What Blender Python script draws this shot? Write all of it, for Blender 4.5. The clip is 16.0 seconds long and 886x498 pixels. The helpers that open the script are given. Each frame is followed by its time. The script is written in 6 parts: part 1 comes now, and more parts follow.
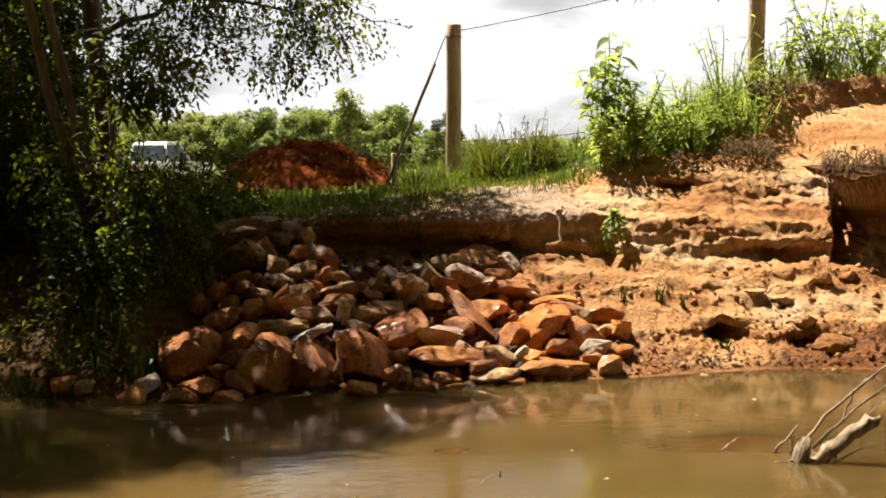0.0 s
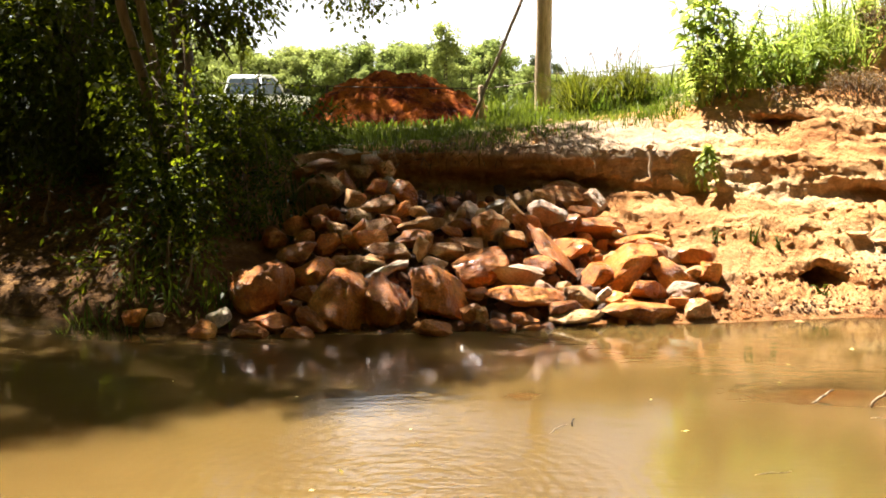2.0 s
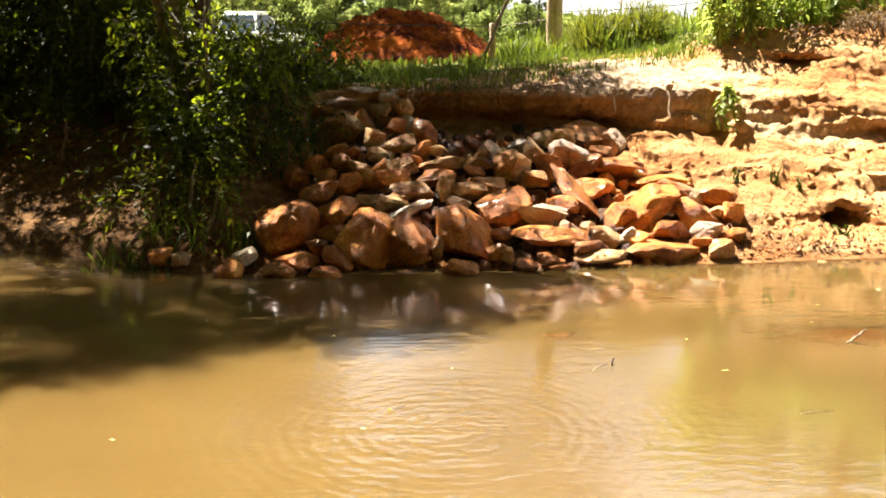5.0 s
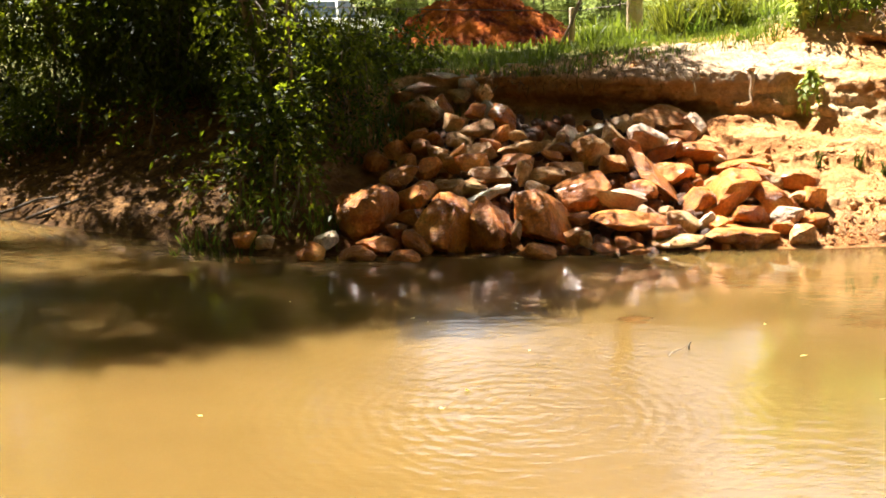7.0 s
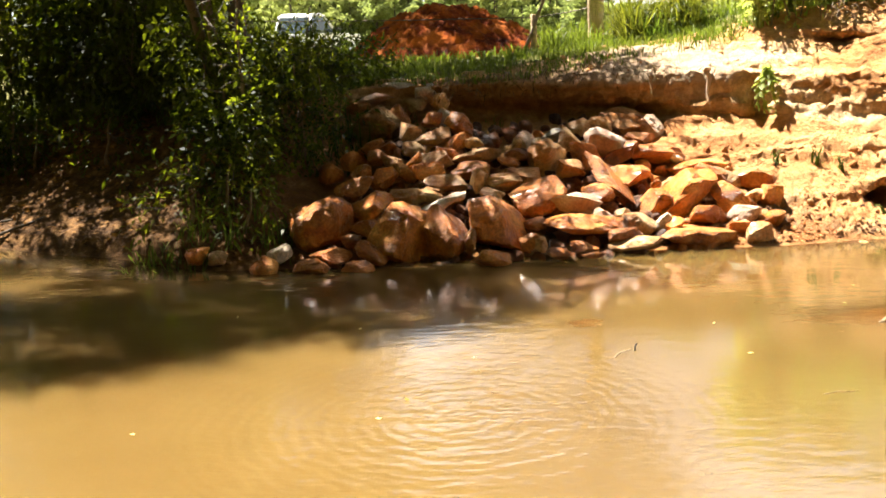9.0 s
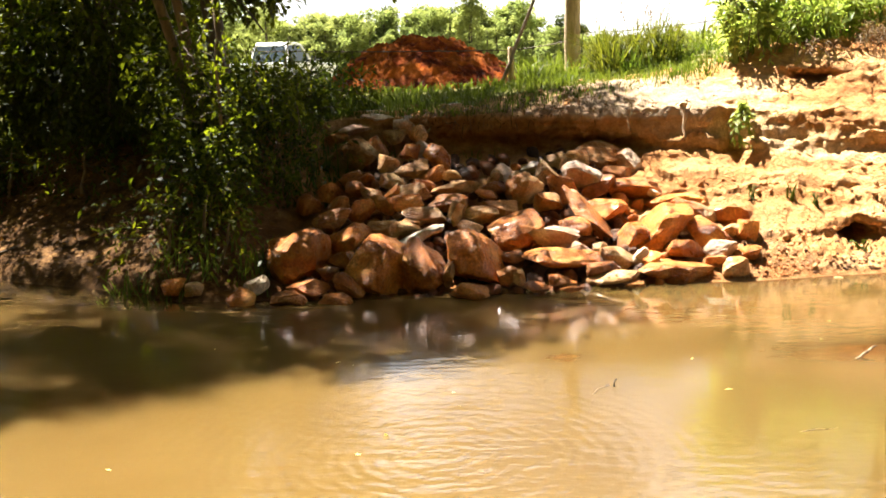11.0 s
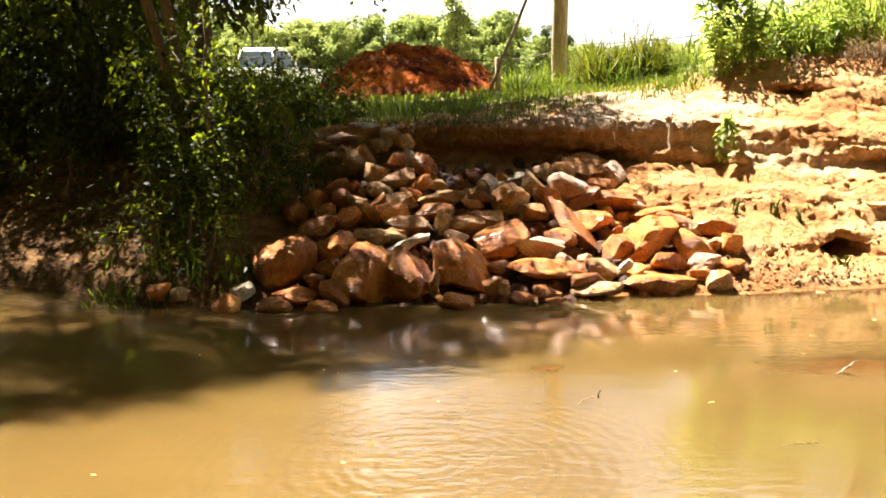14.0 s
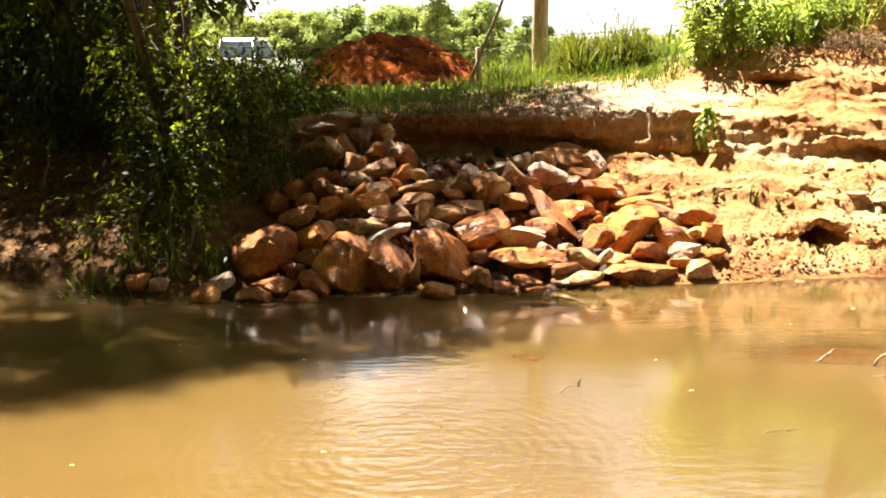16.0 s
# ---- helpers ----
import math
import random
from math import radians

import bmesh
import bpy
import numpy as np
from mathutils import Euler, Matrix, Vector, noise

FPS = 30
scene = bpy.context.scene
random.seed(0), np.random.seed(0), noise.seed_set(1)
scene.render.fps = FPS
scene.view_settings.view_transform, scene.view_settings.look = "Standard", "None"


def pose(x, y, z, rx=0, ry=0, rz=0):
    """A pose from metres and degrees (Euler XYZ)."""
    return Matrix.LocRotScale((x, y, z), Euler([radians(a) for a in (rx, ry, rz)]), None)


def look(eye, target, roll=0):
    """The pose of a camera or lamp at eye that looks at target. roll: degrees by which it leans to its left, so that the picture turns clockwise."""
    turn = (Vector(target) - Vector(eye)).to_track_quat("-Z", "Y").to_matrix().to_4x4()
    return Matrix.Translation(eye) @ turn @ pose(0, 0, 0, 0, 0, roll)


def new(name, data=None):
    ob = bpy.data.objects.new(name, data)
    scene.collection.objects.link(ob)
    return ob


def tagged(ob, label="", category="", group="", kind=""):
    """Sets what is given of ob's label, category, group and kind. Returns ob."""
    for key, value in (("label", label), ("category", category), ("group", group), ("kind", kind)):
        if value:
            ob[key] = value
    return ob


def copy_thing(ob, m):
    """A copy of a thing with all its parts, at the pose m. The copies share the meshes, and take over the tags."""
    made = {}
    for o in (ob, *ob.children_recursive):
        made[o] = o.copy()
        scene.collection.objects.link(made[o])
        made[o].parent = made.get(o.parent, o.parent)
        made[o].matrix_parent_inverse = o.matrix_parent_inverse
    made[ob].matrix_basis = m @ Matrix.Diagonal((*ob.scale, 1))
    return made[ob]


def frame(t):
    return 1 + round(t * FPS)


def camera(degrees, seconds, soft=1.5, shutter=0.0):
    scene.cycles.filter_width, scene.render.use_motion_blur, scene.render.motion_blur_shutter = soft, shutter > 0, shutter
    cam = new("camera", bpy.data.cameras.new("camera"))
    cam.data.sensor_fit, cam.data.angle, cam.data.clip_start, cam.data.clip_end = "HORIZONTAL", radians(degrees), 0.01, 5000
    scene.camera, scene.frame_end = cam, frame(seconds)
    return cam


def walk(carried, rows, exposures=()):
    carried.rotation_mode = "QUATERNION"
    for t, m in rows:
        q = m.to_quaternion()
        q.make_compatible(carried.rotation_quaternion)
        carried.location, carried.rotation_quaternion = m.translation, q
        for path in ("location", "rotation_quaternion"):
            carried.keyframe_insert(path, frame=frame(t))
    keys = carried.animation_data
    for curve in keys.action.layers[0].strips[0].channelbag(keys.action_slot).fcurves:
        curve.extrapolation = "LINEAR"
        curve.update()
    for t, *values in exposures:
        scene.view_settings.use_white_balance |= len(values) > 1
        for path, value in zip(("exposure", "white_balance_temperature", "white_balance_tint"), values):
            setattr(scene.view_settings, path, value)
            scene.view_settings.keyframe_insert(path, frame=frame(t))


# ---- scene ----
# ---- camera and its walk ----
cam = camera(42.0, 16.0, soft=1.7)
PATH = [
    (0, (0.110, -0.421, 2.053), (0.3887, 1.5518, 1.8845), 0.09),
    (0.5, (0.145, -0.342, 2.039), (0.4407, 1.6228, 1.8144), 0.06),
    (1, (0.270, -0.183, 2.019), (0.5558, 1.7857, 1.8149), 0.63),
    (1.5, (0.351, -0.063, 2.002), (0.4851, 1.9150, 1.7408), 1.87),
    (2, (0.316, -0.044, 2.012), (0.4264, 1.9330, 1.7330), 0.38),
    (2.5, (0.213, -0.072, 2.008), (0.3730, 1.8967, 1.6964), -0.16),
    (3, (0.102, -0.062, 1.988), (0.2692, 1.9064, 1.6735), 0.59),
    (5.3, (-0.008, -0.001, 2.007), (0.1078, 1.9574, 1.6186), 0.60),
    (5.5, (-0.000, -0.000, 2.000), (0.0788, 1.9600, 1.6096), 0.69),
    (6, (-0.015, -0.013, 1.990), (-0.0148, 1.9477, 1.5973), -0.08),
    (6.5, (-0.018, -0.062, 2.002), (-0.0645, 1.9016, 1.6262), -0.68),
    (7, (-0.004, -0.108, 2.021), (-0.0085, 1.8501, 1.6121), 0.06),
    (7.5, (-0.009, -0.048, 2.007), (-0.0068, 1.9157, 1.6295), -0.20),
    (8, (0.089, -0.042, 2.021), (0.0436, 1.9202, 1.6363), -0.38),
    (8.5, (0.232, -0.054, 1.971), (0.2183, 1.9119, 1.6041), -0.64),
    (9, (0.295, -0.050, 1.975), (0.3074, 1.9118, 1.5873), -1.76),
    (9.2, (0.296, -0.044, 1.984), (0.3187, 1.9264, 1.6443), -2.26),
    (11.5, (0.235, -0.034, 2.017), (0.3010, 1.9356, 1.6770), -0.90),
    (12, (0.224, -0.060, 2.035), (0.2895, 1.9131, 1.7126), -1.01),
    (12.5, (0.231, -0.092, 2.046), (0.2956, 1.8896, 1.7832), -0.11),
    (13, (0.222, -0.073, 2.044), (0.3064, 1.9102, 1.7959), 0.24),
    (13.5, (0.216, -0.049, 2.024), (0.3094, 1.9271, 1.7275), 0.68),
    (14, (0.222, -0.064, 2.026), (0.3135, 1.9070, 1.6988), -0.02),
    (14.5, (0.234, -0.052, 2.015), (0.3237, 1.9170, 1.6751), -1.04),
    (15, (0.239, -0.065, 2.014), (0.3286, 1.9040, 1.6747), -1.44),
    (15.5, (0.238, -0.052, 2.007), (0.3470, 1.9142, 1.6596), -0.27),
    (16, (0.226, -0.054, 2.011), (0.3501, 1.9121, 1.6687), 0.06),
]
EXPOSURES = ((0.0, 1.49), (0.5, 1.91), (1.5, 2.33), (3.2, 2.61), (5.5, 2.63), (7.0, 2.74), (9.2, 2.73), (12.5, 2.74), (16.0, 2.71))
walk(cam, [(t, look(eye, target, roll)) for t, eye, target, roll in PATH], EXPOSURES)

# ---- world and sun ----
SUN_EL, SUN_AZ = 61.0, -35.0   # degrees; azimuth from +y towards +x
world = bpy.data.worlds.new("world")
scene.world = world
world.use_nodes = True
wt = world.node_tree
wt.nodes.clear()
wout = wt.nodes.new("ShaderNodeOutputWorld")
wbg = wt.nodes.new("ShaderNodeBackground")
wsky = wt.nodes.new("ShaderNodeTexSky")
wsky.sky_type = "NISHITA"
wsky.sun_disc = False
wsky.sun_elevation = radians(SUN_EL)
wsky.sun_rotation = radians(SUN_AZ)
wbg.inputs["Strength"].default_value = 0.0066
wcoord = wt.nodes.new("ShaderNodeTexCoord")
wmap = wt.nodes.new("ShaderNodeMapping")
wmap.inputs["Scale"].default_value = (1.0, 1.0, 2.6)
wnoise = wt.nodes.new("ShaderNodeTexNoise")
wnoise.inputs["Scale"].default_value = 3.0
wnoise.inputs["Detail"].default_value = 6.0
wramp = wt.nodes.new("ShaderNodeValToRGB")
wramp.color_ramp.elements[0].position, wramp.color_ramp.elements[0].color = 0.56, (0, 0, 0, 1)
wramp.color_ramp.elements[1].position, wramp.color_ramp.elements[1].color = 0.72, (1, 1, 1, 1)
wmix = wt.nodes.new("ShaderNodeMix")
wmix.data_type = "RGBA"
wmix.inputs["B"].default_value = (56.0, 56.0, 56.5, 1)
wt.links.new(wcoord.outputs["Generated"], wmap.inputs["Vector"])
wt.links.new(wmap.outputs["Vector"], wnoise.inputs["Vector"])
# cloud banks thicken towards the horizon
wsep = wt.nodes.new("ShaderNodeSeparateXYZ")
wlow = wt.nodes.new("ShaderNodeMapRange")
wlow.inputs["From Min"].default_value, wlow.inputs["From Max"].default_value = 0.3, 0.75
wlow.inputs["To Min"].default_value, wlow.inputs["To Max"].default_value = 0.27, -0.12
wsum = wt.nodes.new("ShaderNodeMath")
wt.links.new(wcoord.outputs["Generated"], wsep.inputs[0])
wt.links.new(wsep.outputs["Z"], wlow.inputs["Value"])
wt.links.new(wnoise.outputs["Fac"], wsum.inputs[0])
wt.links.new(wlow.outputs["Result"], wsum.inputs[1])
wt.links.new(wsum.outputs[0], wramp.inputs["Fac"])
wt.links.new(wramp.outputs["Color"], wmix.inputs["Factor"])
wt.links.new(wsky.outputs["Color"], wmix.inputs["A"])
wt.links.new(wmix.outputs["Result"], wbg.inputs["Color"])
wt.links.new(wbg.outputs["Background"], wout.inputs["Surface"])

sun_data = bpy.data.lights.new("sun", "SUN")
sun_data.energy = 5.0
sun_data.angle = radians(0.53)
sun_data.color = (1.0, 0.95, 0.87)
sun = new("sun", sun_data)
se, sa = radians(SUN_EL), radians(SUN_AZ)
sun_dir = Vector((math.sin(sa) * math.cos(se), math.cos(sa) * math.cos(se), math.sin(se)))
sun.matrix_world = look(sun_dir * 60, (0, 0, 0))

# ---- materials ----
def nodes_of(name):
    m = bpy.data.materials.new(name)
    m.use_nodes = True
    nt = m.node_tree
    return m, nt, nt.nodes["Principled BSDF"]


def add(nt, kind, **values):
    n = nt.nodes.new(kind)
    for key, value in values.items():
        n.inputs[key.replace("_", " ")].default_value = value
    return n


def noise_tex(nt, scale, detail=4.0, rough=0.55, vec=None):
    n = add(nt, "ShaderNodeTexNoise", Scale=scale, Detail=detail, Roughness=rough)
    if vec:
        nt.links.new(vec, n.inputs["Vector"])
    return n.outputs["Fac"]


def ramp(nt, fac, *stops):
    r = nt.nodes.new("ShaderNodeValToRGB")
    el = r.color_ramp.elements
    while len(el) < len(stops):
        el.new(0.5)
    for e, (p, c) in zip(el, stops):
        e.position, e.color = p, (*c, 1) if len(c) == 3 else c
    nt.links.new(fac, r.inputs["Fac"])
    return r.outputs["Color"]


def mix(nt, fac, a, b, how="MIX"):
    n = nt.nodes.new("ShaderNodeMix")
    n.data_type, n.blend_type = "RGBA", how
    for sock, v in (("Factor", fac), ("A", a), ("B", b)):
        if isinstance(v, (int, float)):
            n.inputs[sock].default_value = v
        elif isinstance(v, tuple):
            n.inputs[sock].default_value = (*v, 1)
        else:
            nt.links.new(v, n.inputs[sock])
    return n.outputs["Result"]


def bump(nt, bsdf, height, strength, distance):
    b = add(nt, "ShaderNodeBump", Strength=strength, Distance=distance)
    nt.links.new(height, b.inputs["Height"])
    nt.links.new(b.outputs["Normal"], bsdf.inputs["Normal"])


def where(nt):
    return nt.nodes.new("ShaderNodeNewGeometry").outputs["Position"]


def leaf_material(name, dark, light, through_colour, share=0.45, rough=0.45, glow=(1.25, 1.25, 0.7)):
    m, nt, b = nodes_of(name)
    geo = nt.nodes.new("ShaderNodeNewGeometry")
    col = ramp(nt, geo.outputs["Random Per Island"], (0.0, dark), (0.65, light), (1.0, tuple(min(1, c * 1.5) for c in light)))
    info = nt.nodes.new("ShaderNodeObjectInfo")
    col = mix(nt, 1.0, col, mix(nt, info.outputs["Random"], (0.8, 0.85, 0.8), (1.3, 1.15, 1.1)), "MULTIPLY")
    big = noise_tex(nt, 1.3, 2.0, 0.5, geo.outputs["Position"])
    col = mix(nt, ramp(nt, big, (0.35, (0, 0, 0)), (0.7, (0.6, 0.6, 0.6))), col, through_colour)
    nt.links.new(col, b.inputs["Base Color"])
    b.inputs["Roughness"].default_value = rough
    b.inputs["Specular IOR Level"].default_value = 0.15
    t = nt.nodes.new("ShaderNodeBsdfTranslucent")
    nt.links.new(mix(nt, 1.0, col, glow, "MULTIPLY"), t.inputs["Color"])
    ms = nt.nodes.new("ShaderNodeMixShader")
    ms.inputs[0].default_value = share
    nt.links.new(b.outputs[0], ms.inputs[1])
    nt.links.new(t.outputs[0], ms.inputs[2])
    nt.links.new(ms.outputs[0], nt.nodes["Material Output"].inputs["Surface"])
    return m


def plain(name, colour, rough=0.5, metal=0.0, vary=0.25, scale=6.0, relief=0.2):
    m, nt, b = nodes_of(name)
    pos = nt.nodes.new("ShaderNodeTexCoord").outputs["Object"]
    low = tuple(c * (1 - vary) for c in colour)
    high = tuple(min(1, c * (1 + vary)) for c in colour)
    f = noise_tex(nt, scale, 6.0, 0.6, pos)
    nt.links.new(ramp(nt, f, (0.3, low), (0.7, high)), b.inputs["Base Color"])
    b.inputs["Roughness"].default_value = rough
    b.inputs["Metallic"].default_value = metal
    bump(nt, b, noise_tex(nt, scale * 8, 4.0, 0.6, pos), relief, 0.01)
    return m


def ground_material():
    m, nt, b = nodes_of("earth")
    p = where(nt)
    stretch = add(nt, "ShaderNodeMapping", Scale=(0.5, 0.8, 2.2))
    nt.links.new(p, stretch.inputs["Vector"])
    large = noise_tex(nt, 1.1, 5.0, 0.6, stretch.outputs["Vector"])
    col = ramp(nt, large, (0.33, (0.3, 0.115, 0.034)), (0.43, (0.57, 0.265, 0.09)), (0.54, (0.76, 0.43, 0.18)), (0.7, (0.84, 0.61, 0.36)))
    fine = noise_tex(nt, 14.0, 8.0, 0.65, p)
    col = mix(nt, ramp(nt, fine, (0.35, (0.5, 0.5, 0.5)), (0.6, (0, 0, 0))), col, (0.24, 0.105, 0.04))
    grit = noise_tex(nt, 90.0, 4.0, 0.7, p)
    col = mix(nt, 0.5, col, ramp(nt, grit, (0.35, (0.55, 0.5, 0.45)), (0.65, (1.25, 1.2, 1.15))), "MULTIPLY")
    # humus and leaf mould under the trees, darkened further for the shade there
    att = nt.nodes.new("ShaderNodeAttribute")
    att.attribute_name = "humus_and_shade"
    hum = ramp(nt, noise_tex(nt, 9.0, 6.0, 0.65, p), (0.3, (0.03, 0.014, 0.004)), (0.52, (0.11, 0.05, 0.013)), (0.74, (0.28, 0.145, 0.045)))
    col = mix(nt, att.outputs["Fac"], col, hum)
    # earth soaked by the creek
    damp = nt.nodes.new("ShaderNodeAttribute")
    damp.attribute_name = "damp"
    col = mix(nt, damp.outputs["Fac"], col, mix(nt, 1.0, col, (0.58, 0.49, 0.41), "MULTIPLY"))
    # pale dusty crust on the brow
    crust = nt.nodes.new("ShaderNodeAttribute")
    crust.attribute_name = "crust"
    dust = ramp(nt, noise_tex(nt, 5.0, 6.0, 0.65, p), (0.3, (0.24, 0.16, 0.1)), (0.55, (0.47, 0.36, 0.25)), (0.75, (0.62, 0.52, 0.4)))
    col = mix(nt, crust.outputs["Fac"], col, dust)
    turf = nt.nodes.new("ShaderNodeAttribute")
    turf.attribute_name = "turf"
    grass = ramp(nt, noise_tex(nt, 3.0, 6.0, 0.65, p), (0.3, (0.06, 0.085, 0.02)), (0.6, (0.14, 0.17, 0.04)), (0.8, (0.26, 0.24, 0.08)))
    col = mix(nt, turf.outputs["Fac"], col, grass)
    nt.links.new(col, b.inputs["Base Color"])
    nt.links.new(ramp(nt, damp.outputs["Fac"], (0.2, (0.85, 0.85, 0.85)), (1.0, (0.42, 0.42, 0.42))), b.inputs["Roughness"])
    b.inputs["Specular IOR Level"].default_value = 0.12
    h = mix(nt, 0.5, ramp(nt, fine, (0.2, (0, 0, 0)), (0.8, (1, 1, 1))), ramp(nt, grit, (0.2, (0, 0, 0)), (0.8, (1, 1, 1))))
    crumb = add(nt, "ShaderNodeTexVoronoi", Scale=22.0)
    nt.links.new(p, crumb.inputs["Vector"])
    h = mix(nt, 0.4, h, crumb.outputs["Distance"])
    bump(nt, b, h, 0.9, 0.07)
    return m


def water_material():
    m, nt, b = nodes_of("muddy_water")
    p = where(nt)
    silt = noise_tex(nt, 0.35, 4.0, 0.55, p)
    col = ramp(nt, silt, (0.3, (0.088, 0.051, 0.0142)), (0.7, (0.117, 0.0715, 0.0222)))
    # the colour darkens towards +x
    sep = nt.nodes.new("ShaderNodeSeparateXYZ")
    nt.links.new(p, sep.inputs[0])
    x_fade = nt.nodes.new("ShaderNodeMapRange")
    x_fade.interpolation_type = "SMOOTHSTEP"
    x_fade.inputs["From Min"].default_value, x_fade.inputs["From Max"].default_value = 0.8, 3.6
    x_fade.inputs["To Min"].default_value, x_fade.inputs["To Max"].default_value = 0.0, 1.0
    nt.links.new(sep.outputs["X"], x_fade.inputs["Value"])
    col = mix(nt, x_fade.outputs["Result"], col, mix(nt, 1.0, col, (0.74, 0.76, 0.72), "MULTIPLY"))
    nt.links.new(col, b.inputs["Base Color"])
    b.inputs["Roughness"].default_value = 0.07
    # silt carries the light sideways, so that shadows lie softly in it
    b.subsurface_method = "BURLEY"
    b.inputs["Subsurface Weight"].default_value = 1.0
    b.inputs["Subsurface Radius"].default_value = (1.0, 0.9, 0.7)
    b.inputs["Subsurface Scale"].default_value = 0.42
    b.inputs["IOR"].default_value = 1.33
    b.inputs["Specular IOR Level"].default_value = 1.0
    tr = nt.nodes.new("ShaderNodeBsdfTransparent")
    tr.inputs["Color"].default_value = (0.55, 0.36, 0.17, 1)
    ms = nt.nodes.new("ShaderNodeMixShader")
    # silt hides the bed within a hand's depth
    shallow = nt.nodes.new("ShaderNodeAttribute")
    shallow.attribute_name = "shallow"
    nt.links.new(shallow.outputs["Fac"], ms.inputs[0])
    nt.links.new(b.outputs[0], ms.inputs[1])
    nt.links.new(tr.outputs[0], ms.inputs[2])
    nt.links.new(ms.outputs[0], nt.nodes["Material Output"].inputs["Surface"])
    mp = add(nt, "ShaderNodeMapping", Scale=(1.0, 1.9, 1.0), Rotation=(0, 0, 0.12))
    nt.links.new(p, mp.inputs["Vector"])
    r1 = noise_tex(nt, 4.5, 3.0, 0.5, mp.outputs["Vector"])
    r2 = noise_tex(nt, 0.8, 2.0, 0.5, p)
    # ripples only where the current breaks
    riffle = ramp(nt, r2, (0.45, (0.05, 0.05, 0.05)), (0.7, (0.2, 0.2, 0.2)))
    # a ruffled patch where the current runs over the bar
    off = add(nt, "ShaderNodeMapping", Location=(-0.4, -5.5, 0.0))
    nt.links.new(p, off.inputs["Vector"])
    ln = nt.nodes.new("ShaderNodeVectorMath")
    ln.operation = "LENGTH"
    nt.links.new(off.outputs["Vector"], ln.inputs[0])
    run = nt.nodes.new("ShaderNodeMapRange")
    run.interpolation_type = "SMOOTHSTEP"
    run.inputs["From Min"].default_value, run.inputs["From Max"].default_value = 0.0, 2.0
    run.inputs["To Min"].default_value, run.inputs["To Max"].default_value = 0.5, 0.0
    nt.links.new(ln.outputs["Value"], run.inputs["Value"])
    r3 = noise_tex(nt, 4.6, 2.5, 0.5, mp.outputs["Vector"])
    # rings that spread from a break in the surface
    ring = add(nt, "ShaderNodeTexWave", Scale=3.4, Distortion=5.0, Detail=3.0)
    ring.inputs["Detail Scale"].default_value = 1.2
    ring.wave_type, ring.rings_direction = "RINGS", "SPHERICAL"
    nt.links.new(off.outputs["Vector"], ring.inputs["Vector"])
    r3 = mix(nt, 0.1, r3, ring.outputs["Fac"])
    def waves(value, share):
        level = nt.nodes.new("ShaderNodeMath")
        level.operation = "SUBTRACT"
        level.inputs[1].default_value = 0.5
        nt.links.new(value, level.inputs[0])
        times = nt.nodes.new("ShaderNodeMath")
        times.operation = "MULTIPLY"
        nt.links.new(level.outputs[0], times.inputs[0])
        nt.links.new(share, times.inputs[1])
        return times.outputs[0]
    both = nt.nodes.new("ShaderNodeMath")
    nt.links.new(waves(r1, riffle), both.inputs[0])
    nt.links.new(waves(r3, run.outputs["Result"]), both.inputs[1])
    bump(nt, b, both.outputs[0], 0.6, 0.04)
    return m


def stone_material(name, dark, mid, light, rough=0.5, shine=0.7, wet=0.0):
    m, nt, b = nodes_of(name)
    tc = nt.nodes.new("ShaderNodeTexCoord").outputs["Object"]
    info = nt.nodes.new("ShaderNodeObjectInfo")
    off = nt.nodes.new("ShaderNodeVectorMath")
    off.operation = "ADD"
    nt.links.new(tc, off.inputs[0])
    nt.links.new(info.outputs["Location"], off.inputs[1])
    v = off.outputs["Vector"]
    a = noise_tex(nt, 4.5, 6.0, 0.62, v)
    col = ramp(nt, a, (0.32, dark), (0.5, mid), (0.68, light))
    iron = noise_tex(nt, 2.2, 4.0, 0.6, v)
    col = mix(nt, ramp(nt, iron, (0.45, (0, 0, 0)), (0.62, (0.6, 0.6, 0.6))), col, (0.46, 0.14, 0.016))
    stain = noise_tex(nt, 6.5, 6.0, 0.7, v)
    col = mix(nt, ramp(nt, stain, (0.38, (0.6, 0.6, 0.6)), (0.48, (0, 0, 0))), col, mix(nt, 1.0, col, (0.42, 0.36, 0.3), "MULTIPLY"))
    fine = noise_tex(nt, 45.0, 6.0, 0.7, v)
    col = mix(nt, 0.8, col, ramp(nt, fine, (0.3, (0.45, 0.42, 0.4)), (0.65, (1.25, 1.22, 1.16))), "MULTIPLY")
    scab = noise_tex(nt, 8.0, 6.0, 0.7, v)
    col = mix(nt, ramp(nt, scab, (0.56, (0, 0, 0)), (0.68, (0.65, 0.65, 0.65))), col, light)
    tint = mix(nt, info.outputs["Random"], (0.8, 0.77, 0.7), (1.35, 1.29, 1.18))
    col = mix(nt, 1.0, col, tint, "MULTIPLY")
    nt.links.new(col, b.inputs["Base Color"])
    nt.links.new(ramp(nt, a, (0.3, (rough - 0.12,) * 3), (0.7, (rough + 0.26,) * 3)), b.inputs["Roughness"])
    mid_ = noise_tex(nt, 13.0, 5.0, 0.65, v)
    b.inputs["Specular IOR Level"].default_value = shine
    b.inputs["Coat Weight"].default_value = wet
    b.inputs["Coat Roughness"].default_value = 0.24
    bump(nt, b, mix(nt, 0.4, mix(nt, 0.6, a, mid_), fine), 1.0, 0.08)
    return m


